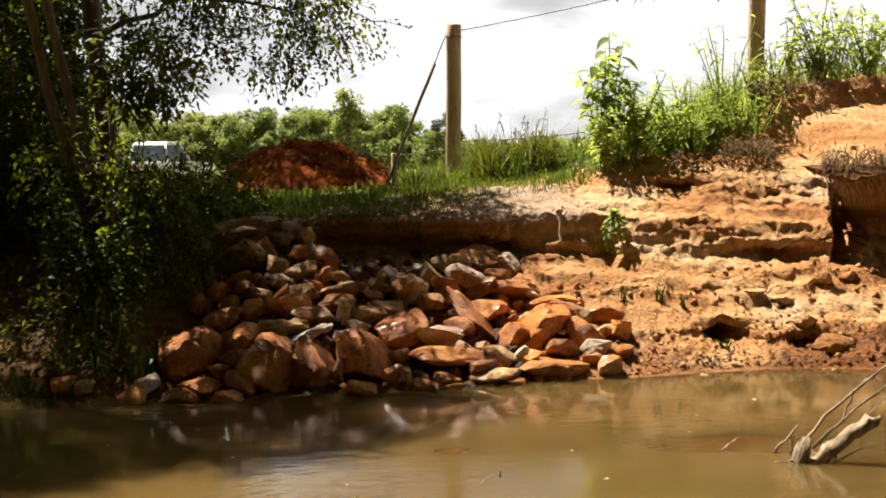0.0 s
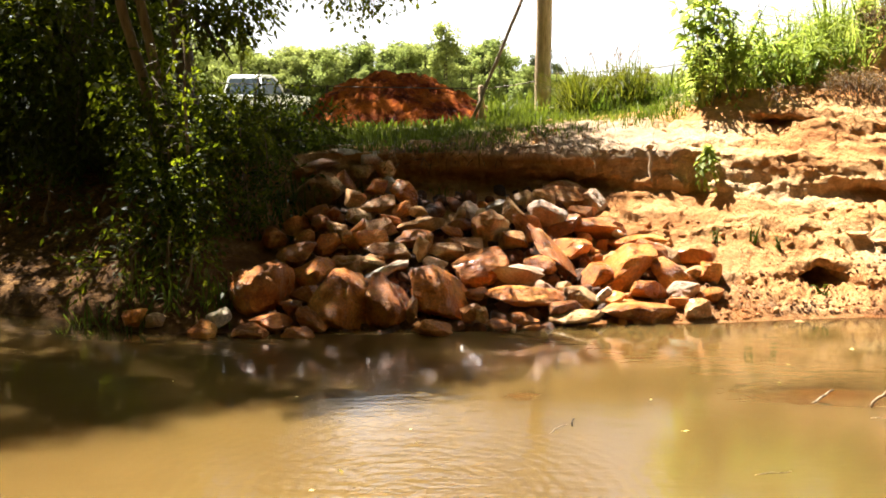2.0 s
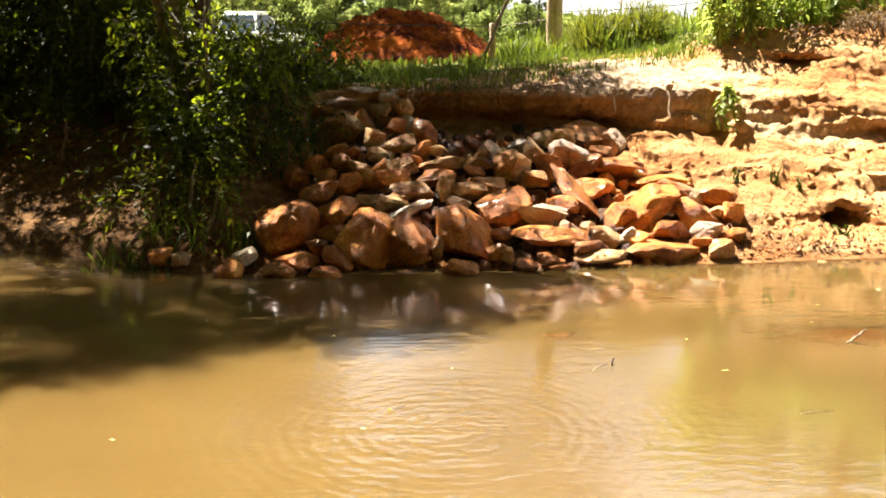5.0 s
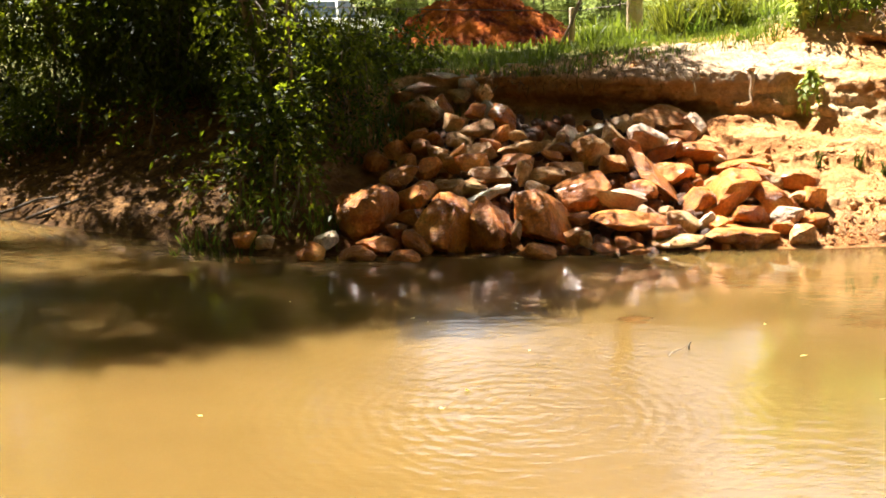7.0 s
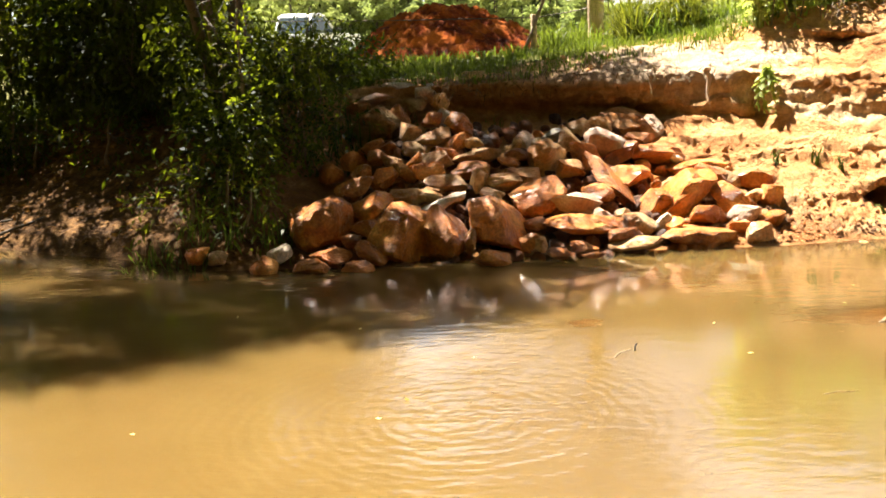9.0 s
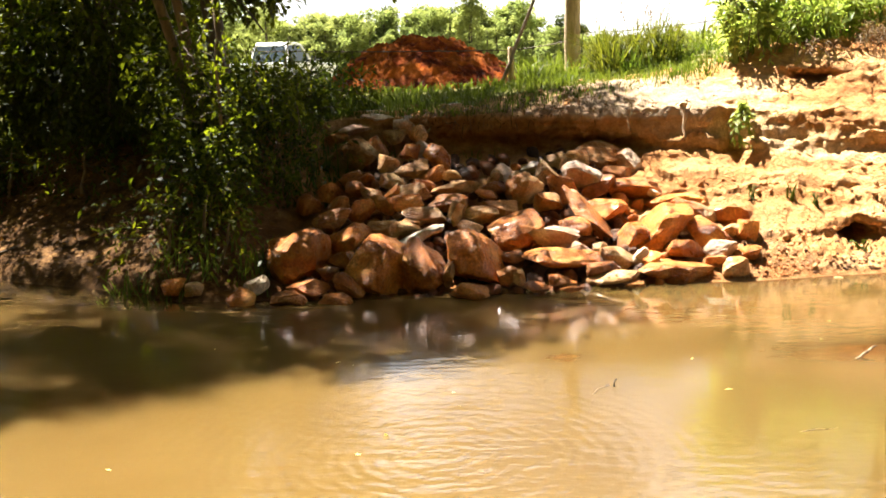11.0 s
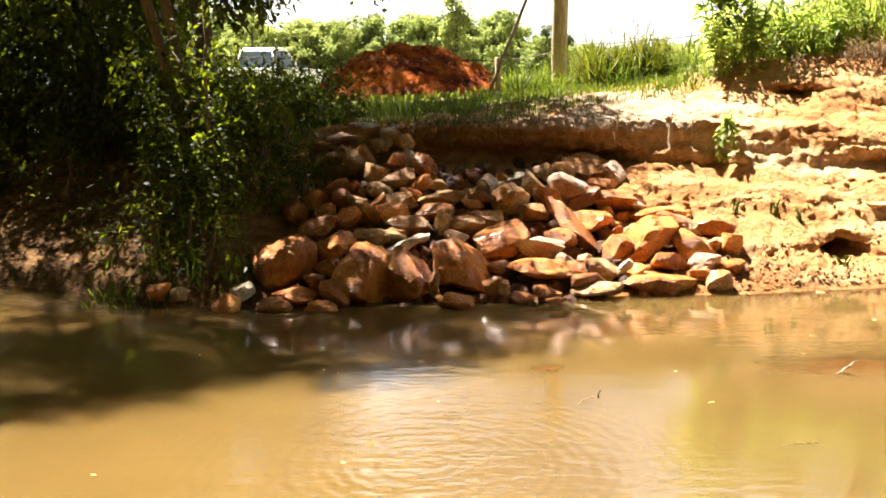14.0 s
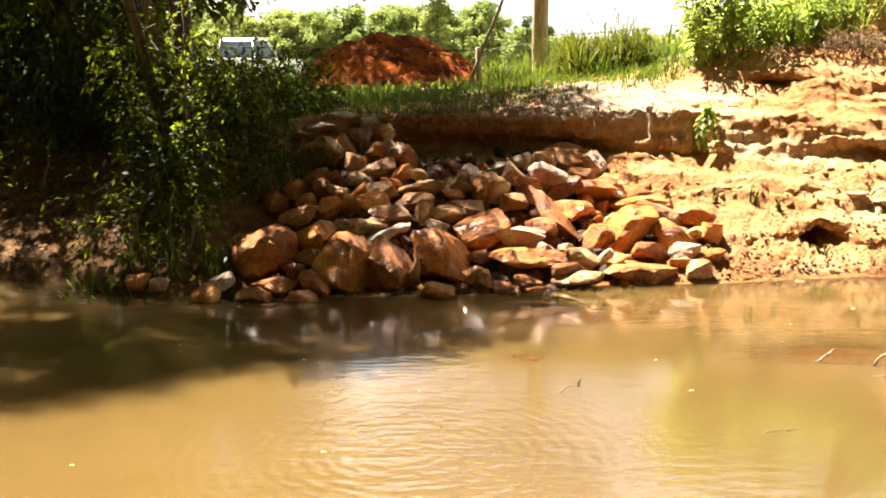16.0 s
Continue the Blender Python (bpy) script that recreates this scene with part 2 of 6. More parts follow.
def bark_material(name, dark, light):
    m, nt, b = nodes_of(name)
    tc = nt.nodes.new("ShaderNodeTexCoord").outputs["Object"]
    mp = add(nt, "ShaderNodeMapping", Scale=(9, 9, 1.6))
    nt.links.new(tc, mp.inputs["Vector"])
    a = noise_tex(nt, 3.0, 6.0, 0.65, mp.outputs["Vector"])
    nt.links.new(ramp(nt, a, (0.32, dark), (0.68, light)), b.inputs["Base Color"])
    b.inputs["Roughness"].default_value = 0.85
    bump(nt, b, a, 0.8, 0.02)
    return m


EARTH = ground_material()
WATER = water_material()
STONE = {
    "o": stone_material("ironstone", (0.22, 0.06, 0.007), (0.57, 0.19, 0.024), (0.76, 0.38, 0.09), 0.34, 0.3, 0.2),
    "r": stone_material("dark_ironstone", (0.17, 0.052, 0.01), (0.42, 0.145, 0.03), (0.6, 0.28, 0.08), 0.32, 0.3, 0.24),
    "t": stone_material("tan_stone", (0.28, 0.14, 0.05), (0.54, 0.32, 0.135), (0.72, 0.52, 0.28), 0.34, 0.3, 0.16),
    "g": stone_material("grey_stone", (0.27, 0.24, 0.2), (0.45, 0.41, 0.35), (0.6, 0.56, 0.49)),
    "s": stone_material("tan_sandstone", (0.13, 0.09, 0.04), (0.24, 0.17, 0.085), (0.34, 0.25, 0.14), 0.75, 0.15),
    "w": stone_material("pale_stone", (0.42, 0.28, 0.16), (0.6, 0.47, 0.33), (0.74, 0.66, 0.54)),
}
CLAY = stone_material("red_clay", (0.045, 0.008, 0.002), (0.15, 0.028, 0.005), (0.34, 0.08, 0.014), 0.8, 0.08)
BARK = bark_material("bark", (0.03, 0.021, 0.013), (0.1, 0.07, 0.042))
PALE_BARK = bark_material("pale_bark", (0.08, 0.052, 0.024), (0.22, 0.15, 0.075))
POST_WOOD = bark_material("weathered_post_wood", (0.44, 0.28, 0.16), (0.8, 0.58, 0.37))
ROD_WOOD = bark_material("weathered_rod", (0.14, 0.09, 0.06), (0.34, 0.25, 0.18))
DRIFTWOOD = bark_material("driftwood", (0.07, 0.04, 0.02), (0.44, 0.31, 0.18))
ROOT = bark_material("root_bark", (0.1, 0.06, 0.035), (0.28, 0.19, 0.11))
# shade and sun put into leaf colour: a darkened copy, then a brighter one
LEAF_SHADE = leaf_material("tree_leaves", (0.003, 0.006, 0.001), (0.019, 0.027, 0.004), (0.046, 0.051, 0.006), 0.5, 0.5, (5.0, 4.8, 1.25))
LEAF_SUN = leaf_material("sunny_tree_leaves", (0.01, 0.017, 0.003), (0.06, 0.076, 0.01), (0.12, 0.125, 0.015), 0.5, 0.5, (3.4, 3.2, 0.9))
LEAF_BRIGHT = leaf_material("weed_leaves", (0.085, 0.135, 0.035), (0.22, 0.285, 0.085), (0.36, 0.38, 0.115), 0.58, 0.4, (1.6, 1.6, 0.88))
LEAF_FAR = leaf_material("far_leaves", (0.125, 0.165, 0.06), (0.2, 0.245, 0.085), (0.26, 0.28, 0.09), 0.6, 0.8, (1.2, 1.2, 0.9))
PINE = leaf_material("pine_needles", (0.04, 0.06, 0.025), (0.085, 0.11, 0.045), (0.11, 0.13, 0.05), 0.25, 0.7)
GRASS = leaf_material("grass_blades", (0.026, 0.046, 0.008), (0.072, 0.104, 0.018), (0.122, 0.14, 0.028), 0.52, 0.5, (1.65, 1.65, 0.75))
GRASS_DARK = leaf_material("dark_grass_blades", (0.026, 0.042, 0.008), (0.085, 0.105, 0.018), (0.16, 0.155, 0.03), 0.5, 0.5, (1.5, 1.45, 0.65))
DRY = leaf_material("dry_leaves", (0.05, 0.022, 0.006), (0.19, 0.09, 0.022), (0.3, 0.155, 0.042), 0.2, 0.8)
PALE_ROOT = bark_material("pale_root", (0.28, 0.18, 0.1), (0.58, 0.42, 0.27))
# wet rubble whose colour is darkened to stand for shade in the gaps
WET_SHADE_RUBBLE = stone_material("wet_shade_rubble", (0.03, 0.011, 0.004), (0.07, 0.025, 0.008), (0.14, 0.06, 0.02), 0.5, 0.3)
DEAD = leaf_material("dead_stems", (0.05, 0.027, 0.012), (0.17, 0.1, 0.048), (0.12, 0.095, 0.034), 0.2, 0.8)
FALLEN = leaf_material("fallen_leaf", (0.4, 0.32, 0.1), (0.6, 0.5, 0.22), (0.6, 0.5, 0.2), 0.2, 0.5)
WIRE = plain("rusty_wire", (0.09, 0.065, 0.05), 0.6, 0.6)
PAINT = plain("white_car_paint", (0.78, 0.78, 0.77), 0.25, 0.0, 0.04, 2.0, 0.0)
GLASS = plain("dark_car_glass", (0.05, 0.07, 0.085), 0.12, 0.0, 0.1, 2.0, 0.0)
RUBBER = plain("tyre_rubber", (0.025, 0.025, 0.025), 0.8)
CHROME = plain("chrome", (0.7, 0.7, 0.7), 0.2, 1.0, 0.05)
RED_LENS = plain("red_lamp_lens", (0.45, 0.02, 0.015), 0.2, 0.0, 0.1, 4, 0.0)

# ---- building helpers ----
def mesh_of(name, verts, faces, material=None, smooth=False):
    me = bpy.data.meshes.new(name)
    me.from_pydata([tuple(v) for v in verts], [], [tuple(int(i) for i in f) for f in faces])
    if material:
        me.materials.append(material)
    if smooth:
        me.polygons.foreach_set("use_smooth", np.ones(len(me.polygons), dtype=bool))
    me.update()
    return me


def quick_mesh(name, verts, quads, material=None, smooth=False):
    """A mesh from arrays of vertices and of faces that all have the same number of corners."""
    verts, quads = np.asarray(verts, dtype=np.float32), np.asarray(quads, dtype=np.int32)
    me = bpy.data.meshes.new(name)
    n, k = quads.shape
    me.vertices.add(len(verts))
    me.vertices.foreach_set("co", verts.ravel())
    me.loops.add(n * k)
    me.loops.foreach_set("vertex_index", quads.ravel())
    me.polygons.add(n)
    me.polygons.foreach_set("loop_start", np.arange(0, n * k, k, dtype=np.int32))
    if smooth:
        me.polygons.foreach_set("use_smooth", np.ones(n, dtype=bool))
    me.update(calc_edges=True)
    if material:
        me.materials.append(material)
    return me


def thing(name, at, label, category, group="", kind=""):
    ob = new(name)
    ob.location = at
    ob.empty_display_size = 0.1
    return tagged(ob, label, category, group, kind)


def part_mesh(name, me, parent, label=""):
    ob = new(name, me)
    ob.parent = parent
    return tagged(ob, label) if label else ob


def part(name, bm, material, parent, label="", smooth=False):
    me = bpy.data.meshes.new(name)
    bm.to_mesh(me)
    bm.free()
    me.materials.append(material)
    if smooth:
        me.polygons.foreach_set("use_smooth", np.ones(len(me.polygons), dtype=bool))
    return part_mesh(name, me, parent, label)


def tube_arrays(points, radii, sides=8, rough=0.0, rng=None):
    """Vertices and quads of a tapered tube along points, closed with a small cap ring."""
    pts = [Vector(p) for p in points]
    verts, quads = [], []
    side = None
    for i, p in enumerate(pts):
        d = (pts[min(i + 1, len(pts) - 1)] - pts[max(i - 1, 0)]).normalized()
        if side is None:
            side = d.orthogonal().normalized()
        side = (side - d * side.dot(d)).normalized()
        other = d.cross(side)
        for k in range(sides):
            a = 2 * math.pi * k / sides
            r = radii[i] * (1 + (rng.uniform(-rough, rough) if rng else 0))
            verts.append(p + (side * math.cos(a) + other * math.sin(a)) * r)
    for i in range(len(pts) - 1):
        for k in range(sides):
            quads.append((i * sides + k, i * sides + (k + 1) % sides, (i + 1) * sides + (k + 1) % sides, (i + 1) * sides + k))
    for end, row in ((0, 0), (1, len(pts) - 1)):
        c = len(verts)
        verts.append(pts[row])
        for k in range(sides):
            a, b = row * sides + k, row * sides + (k + 1) % sides
            quads.append((c, b, a, a) if end == 0 else (c, a, b, b))
    return verts, quads


def tube_mesh(name, runs, material, sides=8, rough=0.0, rng=None):
    """One mesh of several tubes; runs: (points, radii)."""
    allv, allf = [], []
    for points, radii in runs:
        v, q = tube_arrays(points, radii, sides, rough, rng)
        o = len(allv)
        allv += v
        allf += [tuple(dict.fromkeys(i + o for i in f)) for f in q]
    return mesh_of(name, allv, allf, material, True)


def bend(a, b, n, sag, rng, jitter=0.0):
    """n points from a to b on a bowed line."""
    a, b = Vector(a), Vector(b)
    out = []
    for i in range(n):
        t = i / (n - 1)
        p = a.lerp(b, t) + Vector((0, 0, sag * 4 * t * (1 - t)))
        if 0 < i < n - 1 and jitter:
            p += Vector([rng.uniform(-jitter, jitter) for _ in range(3)])
        out.append(p)
    return out


def leaves_mesh(name, pos, direction, length, width, material, rs, fold=0.25):
    """Many small folded leaves: arrays of places, ways, lengths and widths."""
    pos, direction = np.asarray(pos), np.asarray(direction)
    n = len(pos)
    direction = direction / np.maximum(np.linalg.norm(direction, axis=1, keepdims=True), 1e-6)
    up = rs.normal(size=(n, 3)) * 0.5 + [0, 0, 1.0]
    side = np.cross(direction, up)
    side /= np.maximum(np.linalg.norm(side, axis=1, keepdims=True), 1e-6)
    nor = np.cross(side, direction)
    L, W = np.asarray(length).reshape(-1, 1), np.asarray(width).reshape(-1, 1)
    mid = pos + direction * L * 0.42 - nor * W * fold
    tip = pos + direction * L - nor * L * 0.12
    v = np.stack([pos, mid + side * W * 0.5 + nor * W * fold, tip, mid - side * W * 0.5 + nor * W * fold], axis=1).reshape(-1, 3)
    f = np.arange(n * 4).reshape(-1, 4)
    return quick_mesh(name, v, f, material)


def sprays(rs, starts, ways, count, step, droop, spread):
    """Leaf places and ways along drooping twigs; also the twigs' runs of points."""
    starts, ways = np.asarray(starts, float), np.asarray(ways, float)
    p, d = starts.copy(), ways / np.maximum(np.linalg.norm(ways, axis=1, keepdims=True), 1e-6)
    places, dirs = [], []
    for i in range(count):
        p = p + d * step
        d = d + np.array([0, 0, -droop]) + rs.normal(size=d.shape) * 0.08
        d /= np.linalg.norm(d, axis=1, keepdims=True)
        side = rs.normal(size=d.shape) * spread
        places.append(p.copy())
        dirs.append(d * 0.7 + side)
    return np.concatenate(places), np.concatenate(dirs), p


def in_ellipsoid(rs, centre, radii, n, shell=0.5):
    v = rs.normal(size=(n, 3))
    v /= np.linalg.norm(v, axis=1, keepdims=True)
    r = shell + (1 - shell) * rs.random((n, 1)) ** 0.6
    return np.asarray(centre) + v * r * np.asarray(radii), v


def blades_mesh(name, base, height, width, material, rs, lean=0.35):
    """Grass: each blade is a bent strip of two quads that ends in a narrow tip."""
    base = np.asarray(base)
    n = len(base)
    h, w = np.asarray(height).reshape(-1, 1), np.asarray(width).reshape(-1, 1)
    a = rs.random((n, 1)) * 2 * np.pi
    face = np.concatenate([np.cos(a), np.sin(a), np.zeros((n, 1))], 1)
    b = rs.random((n, 1)) * 2 * np.pi
    way = np.concatenate([np.cos(b), np.sin(b), np.zeros((n, 1))], 1) * np.abs(rs.normal(size=(n, 1))) * lean
    up = np.array([0, 0, 1.0])
    m = base + up * h * 0.55 + way * h * 0.35
    t = base + up * h * (1 - 0.35 * np.minimum(1, np.linalg.norm(way, axis=1, keepdims=True))) + way * h * 1.1
    v = np.stack([base - face * w * 0.5, base + face * w * 0.5, m + face * w * 0.45, m - face * w * 0.45, t + face * w * 0.08, t - face * w * 0.08], 1).reshape(-1, 3)
    k = np.arange(n).reshape(-1, 1) * 6
    f = np.concatenate([k + [0, 1, 2, 3], k + [3, 2, 4, 5]], 1).reshape(-1, 4)
    return quick_mesh(name, v, f, material)

# ---- the ground: one sheet with the creek bed, the banks and the field ----
# cross-sections of the far bank: x, then shore, toe, slope, cliff foot, cliff top, terrace, upper foot, upper brow, top as (y, z)
SECTIONS = [
    (-14.0, "14.0 0  14.4 .20  15.0 .5  15.6 .75  16.0 1.0  16.4 1.15  16.8 1.2  17.2 1.25  18.0 1.3"),
    (-7.0, "12.6 0  12.9 .16  13.5 .40  14.1 .62  14.6 .90  15.0 1.10  15.4 1.2  15.8 1.25  17.0 1.3"),
    (-4.4, "11.05 0  11.3 .15  11.9 .36  12.5 .58  13.0 .88  13.5 1.08  14.0 1.2  14.5 1.27  16.0 1.33"),
    (-3.4, "10.4 0  10.6 .15  11.2 .38  11.8 .62  12.3 .90  12.9 1.10  13.5 1.22  14.2 1.28  16.0 1.33"),
    (-2.5, "9.95 0  10.1 .17  10.7 .42  11.4 .70  11.9 .98  12.5 1.18  13.2 1.26  14.0 1.3  16.0 1.33"),
    (-1.6, "9.3 0  9.45 .18  10.0 .46  11.0 .82  11.6 1.08  12.3 1.25  13.0 1.3  13.8 1.32  16.0 1.35"),
    (-0.9, "9.3 0  9.6 .10  10.4 .38  11.5 .90  11.9 1.20  12.6 1.30  13.2 1.32  14.0 1.34  16.0 1.36"),
    (-0.4, "9.5 0  9.9 .06  10.8 .34  12.0 .97  12.12 1.32  12.8 1.33  13.4 1.35  14.0 1.36  16.0 1.38"),
    (0.8, "9.5 0  9.95 .06  10.9 .36  12.05 .92  12.1 1.31  12.9 1.38  13.5 1.40  14.1 1.41  16.0 1.42"),
    (2.0, "9.6 0  10.0 .08  10.9 .40  11.85 .93  12.03 1.41  12.8 1.56  13.4 1.57  14.0 1.57  16.0 1.52"),
    (3.2, "9.6 0  9.9 .12  10.8 .48  11.74 .95  11.94 1.36  12.6 1.56  13.2 1.64  13.8 1.68  15.5 1.66"),
    (3.65, "9.68 0  9.95 .13  10.7 .46  11.75 .93  11.85 1.36  12.5 1.57  13.0 1.68  13.6 1.74  15.5 1.75"),
    (3.95, "9.75 0  10.0 .15  10.6 .44  11.5 .92  11.8 1.37  12.4 1.56  12.9 1.74  13.4 1.88  15.0 1.9"),
    (4.6, "9.82 0  10.0 .16  10.45 .40  11.4 .91  11.72 1.34  12.4 1.54  12.8 1.82  13.3 1.98  14.6 2.0"),
    (5.2, "9.8 0  10.0 .17  10.4 .38  11.3 .90  11.68 1.31  12.2 1.46  12.6 1.82  13.3 2.02  14.3 2.12"),
    (6.0, "9.6 0  9.85 .18  10.35 .38  11.25 .89  11.65 1.29  12.1 1.42  12.55 1.78  13.5 2.12  13.9 2.45"),
    (6.5, "9.55 0  9.82 .18  10.32 .38  11.25 .89  11.63 1.29  12.05 1.43  12.5 1.8  13.5 2.2  13.85 2.55"),
    (6.55, "9.53 0  9.8 .18  10.3 .38  11.7 .89  11.74 1.33  11.66 1.6  11.56 1.9  13.5 2.4  13.74 2.7"),
    (6.7, "9.5 0  9.8 .18  10.3 .38  11.7 .89  11.74 1.35  11.66 1.6  11.55 1.92  13.5 2.5  13.72 2.84"),
    (7.2, "9.4 0  9.7 .18  10.3 .38  11.7 .89  11.74 1.35  11.64 1.6  11.5 1.95  13.5 2.66  13.7 3.0"),
    (9.0, "9.1 0  9.4 .18  10.1 .38  11.0 .89  11.6 1.29  11.9 1.45  12.3 1.9  13.5 2.75  13.75 3.12"),
    (14.0, "8.6 0  8.9 .2  9.6 .4  10.6 .9  11.3 1.3  11.7 1.5  12.1 1.9  13.2 2.7  14.1 3.2"),
]
keys_x = np.array([s[0] for s in SECTIONS])
keys = np.array([[float(a) for a in s[1].split()] for s in SECTIONS]).reshape(len(SECTIONS), 9, 2)
ROWS_BETWEEN = (12, 24, 34, 26, 20, 16, 18, 14)


def section(x):
    """The whole line of the ground from behind the camera to the horizon at x."""
    xc = min(max(x, -14.0), 14.0)
    bank = np.array([[np.interp(xc, keys_x, keys[:, i, j]) for j in (0, 1)] for i in range(9)])
    ys, qy, qz = bank[0, 0], bank[8, 0], bank[8, 1]
    wave = 0.18 * math.sin(xc * 0.9) + 0.09 * math.sin(xc * 2.3 + 1)
    front = [(-1500, 1.5), (-200, 1.5), (-30, 1.2), (-8, 0.8), (-2, 0.55), (1.2 + wave, 0.45), (2.6 + wave, 0.0), (4.0, -0.45), (6.4, -0.5), (ys - 1.2, -0.32), (ys - 0.45, -0.14)]
    back = [(max(17.5, qy + 0.6), qz * 0.96 + 0.03), (21.0, 0.55 * qz + 0.55), (28.0, 1.05), (42.0, 0.6), (80.0, 0.5), (200.0, 0.5), (600.0, 0.5), (4000.0, 0.5)]
    line = [front[0]]
    for a, b in zip(front, front[1:]):
        n = 10 if a[0] > 3 else 3
        line += [(a[0] + (b[0] - a[0]) * k / n, a[1] + (b[1] - a[1]) * k / n) for k in range(1, n + 1)]
    prev = front[-1]
    for k in range(1, 7):
        line.append((prev[0] + (bank[0, 0] - prev[0]) * k / 6, prev[1] + (bank[0, 1] - prev[1]) * k / 6))
    for i, n in enumerate(ROWS_BETWEEN):
        for k in range(1, n + 1):
            u = k / n
            s = u * u * (3 - 2 * u) * 0.35 + u * 0.65
            line.append((bank[i, 0] + (bank[i + 1, 0] - bank[i, 0]) * u, bank[i, 1] + (bank[i + 1, 1] - bank[i, 1]) * s))
    prev = tuple(bank[8])
    for b in back:
        n = 8 if b[0] < 25 else 4
        line += [(prev[0] + (b[0] - prev[0]) * k / n, prev[1] + (b[1] - prev[1]) * k / n) for k in range(1, n + 1)]
        prev = b
    return np.array(line)


def bulge(x, z, cx, cz, rx, rz):
    return np.exp(-(((x - cx) / rx) ** 2 + ((z - cz) / rz) ** 2))


columns = np.concatenate([[-3000, -800, -200, -80, -40, -25, -18, -14, -12, -10.5], np.arange(-9.0, -2.0, 0.07), np.arange(-2.0, 1.4, 0.035), np.arange(1.4, 7.6, 0.022), np.arange(7.6, 9.2, 0.04), np.arange(9.3, 12.5, 0.2), [13, 15, 18, 25, 40, 80, 200, 800, 3000]])
lines = np.array([section(float(x)) for x in columns])
nx, ny = lines.shape[:2]
GX = np.repeat(columns[:, None], ny, 1)
GY, GZ = lines[:, :, 0].copy(), lines[:, :, 1].copy()
near = (np.abs(GX) < 13) & (GY > 8) & (GY < 21)
wild = np.zeros_like(GX)      # how broken the earth is
push = np.zeros_like(GX)      # horizontal wear of the faces
for i, j in zip(*np.nonzero(near)):
    x, y, z = GX[i, j], GY[i, j], GZ[i, j]
    n1 = noise.fractal((x * 1.3, y * 1.3, z * 2.2), 0.9, 2.1, 5)
    n2 = noise.fractal((x * 5 + 7, y * 5, z * 8), 0.6, 2.1, 6)
    crack = abs(noise.noise((x * 2.2, y * 2.2 + 3, z * 3.0)))
    clod = max(0.0, noise.noise((x * 9, y * 9, z * 9))) ** 1.5
    bare = 1.0 if x > 0.2 else 0.4
    if y > 14.2:
        bare *= 0.5
    if (z > 1.22 and x < 3.4) :
        bare *= 0.5
    n3 = 0.016 * noise.noise((x * 15, y * 15, z * 15)) + 0.012 * noise.noise((x * 28, y * 28, z * 28))
    lump_ = max(0.0, noise.noise((x * 4.3 + 5, y * 4.3, z * 4.3)))
    wild[i, j] = bare * (0.05 * n1 + n3 + 0.03 * n2 + 0.015 * clod + 0.025 * lump_ ** 1.3 + 0.05 * (noise.turbulence((x * 3.1 + 9, y * 3.1, 4), 5, True, noise_basis="PERLIN_ORIGINAL", amplitude_scale=0.6, frequency_scale=2.1) - 0.5)) - (0.03 * max(0, 0.14 - crack) / 0.14) * bare
    if x > 2.2 and z < 0.36 and y < 11.2:
        mud = noise.turbulence((x * 8.5, y * 8.5, 2.0), 5, True, noise_basis="PERLIN_ORIGINAL", amplitude_scale=0.6, frequency_scale=2.1)
        wild[i, j] += 0.1 * (mud - 0.42) * min(1.0, (0.36 - z) / 0.15)
    strata = noise.noise((x * 0.7, 5.0, z * 11 + 0.8 * noise.noise((x * 0.9, 1, 2))))
    rough_ = noise.turbulence((x * 3.6, y * 3.6, z * 6.0), 5, True, noise_basis="PERLIN_ORIGINAL", amplitude_scale=0.6, frequency_scale=2.1)
    push[i, j] = bare * (0.03 * max(-0.4, min(0.4, 2.5 * strata)) + 0.05 * n1 + 0.04 * n2 + 0.035 * (rough_ - 0.55) + n3) * (1.0 if 0.1 < z < 2.9 else 0.3) * (1 if y < 15 else 0)
fade = np.clip((GZ - 0.02) / 0.15, 0, 1) * near
# scour holes and gullies
push += 0.95 * bulge(GX, GZ, 4.5, 0.26, 0.2, 0.1)
push += 0.30 * bulge(GX, GZ, 5.25, 0.20, 0.3, 0.07)
push += 0.2 * bulge(GX, GZ, 3.66, 1.1, 0.1, 0.25)
push += 0.18 * bulge(GX, GZ, 1.1, 1.04, 1.0, 0.12) * (1 + 0.5 * np.sin(GX * 4.1) * np.sin(GX * 1.7 + 1))
push += 0.28 * bulge(GX, GZ, 2.4, 1.06, 0.3, 0.10)
cliff = np.exp(-np.abs((GZ - 1.15) / 0.28) ** 4) * (GX > -0.6) * (GX < 6.2) * near
push += cliff * 0.06 * np.array([noise.fractal((x * 1.5, z * 1.2, 6.0), 0.8, 2.1, 4) for x, z in zip(GX.ravel(), GZ.ravel())]).reshape(GX.shape)
push += 0.34 * bulge(GX, GZ, 5.5, 0.98, 0.4, 0.07)
push += 0.4 * bulge(GX, GZ, 4.75, 1.66, 0.2, 0.06)
push -= 0.06 * bulge(GX, GZ, 1.2, 1.32, 1.6, 0.06)
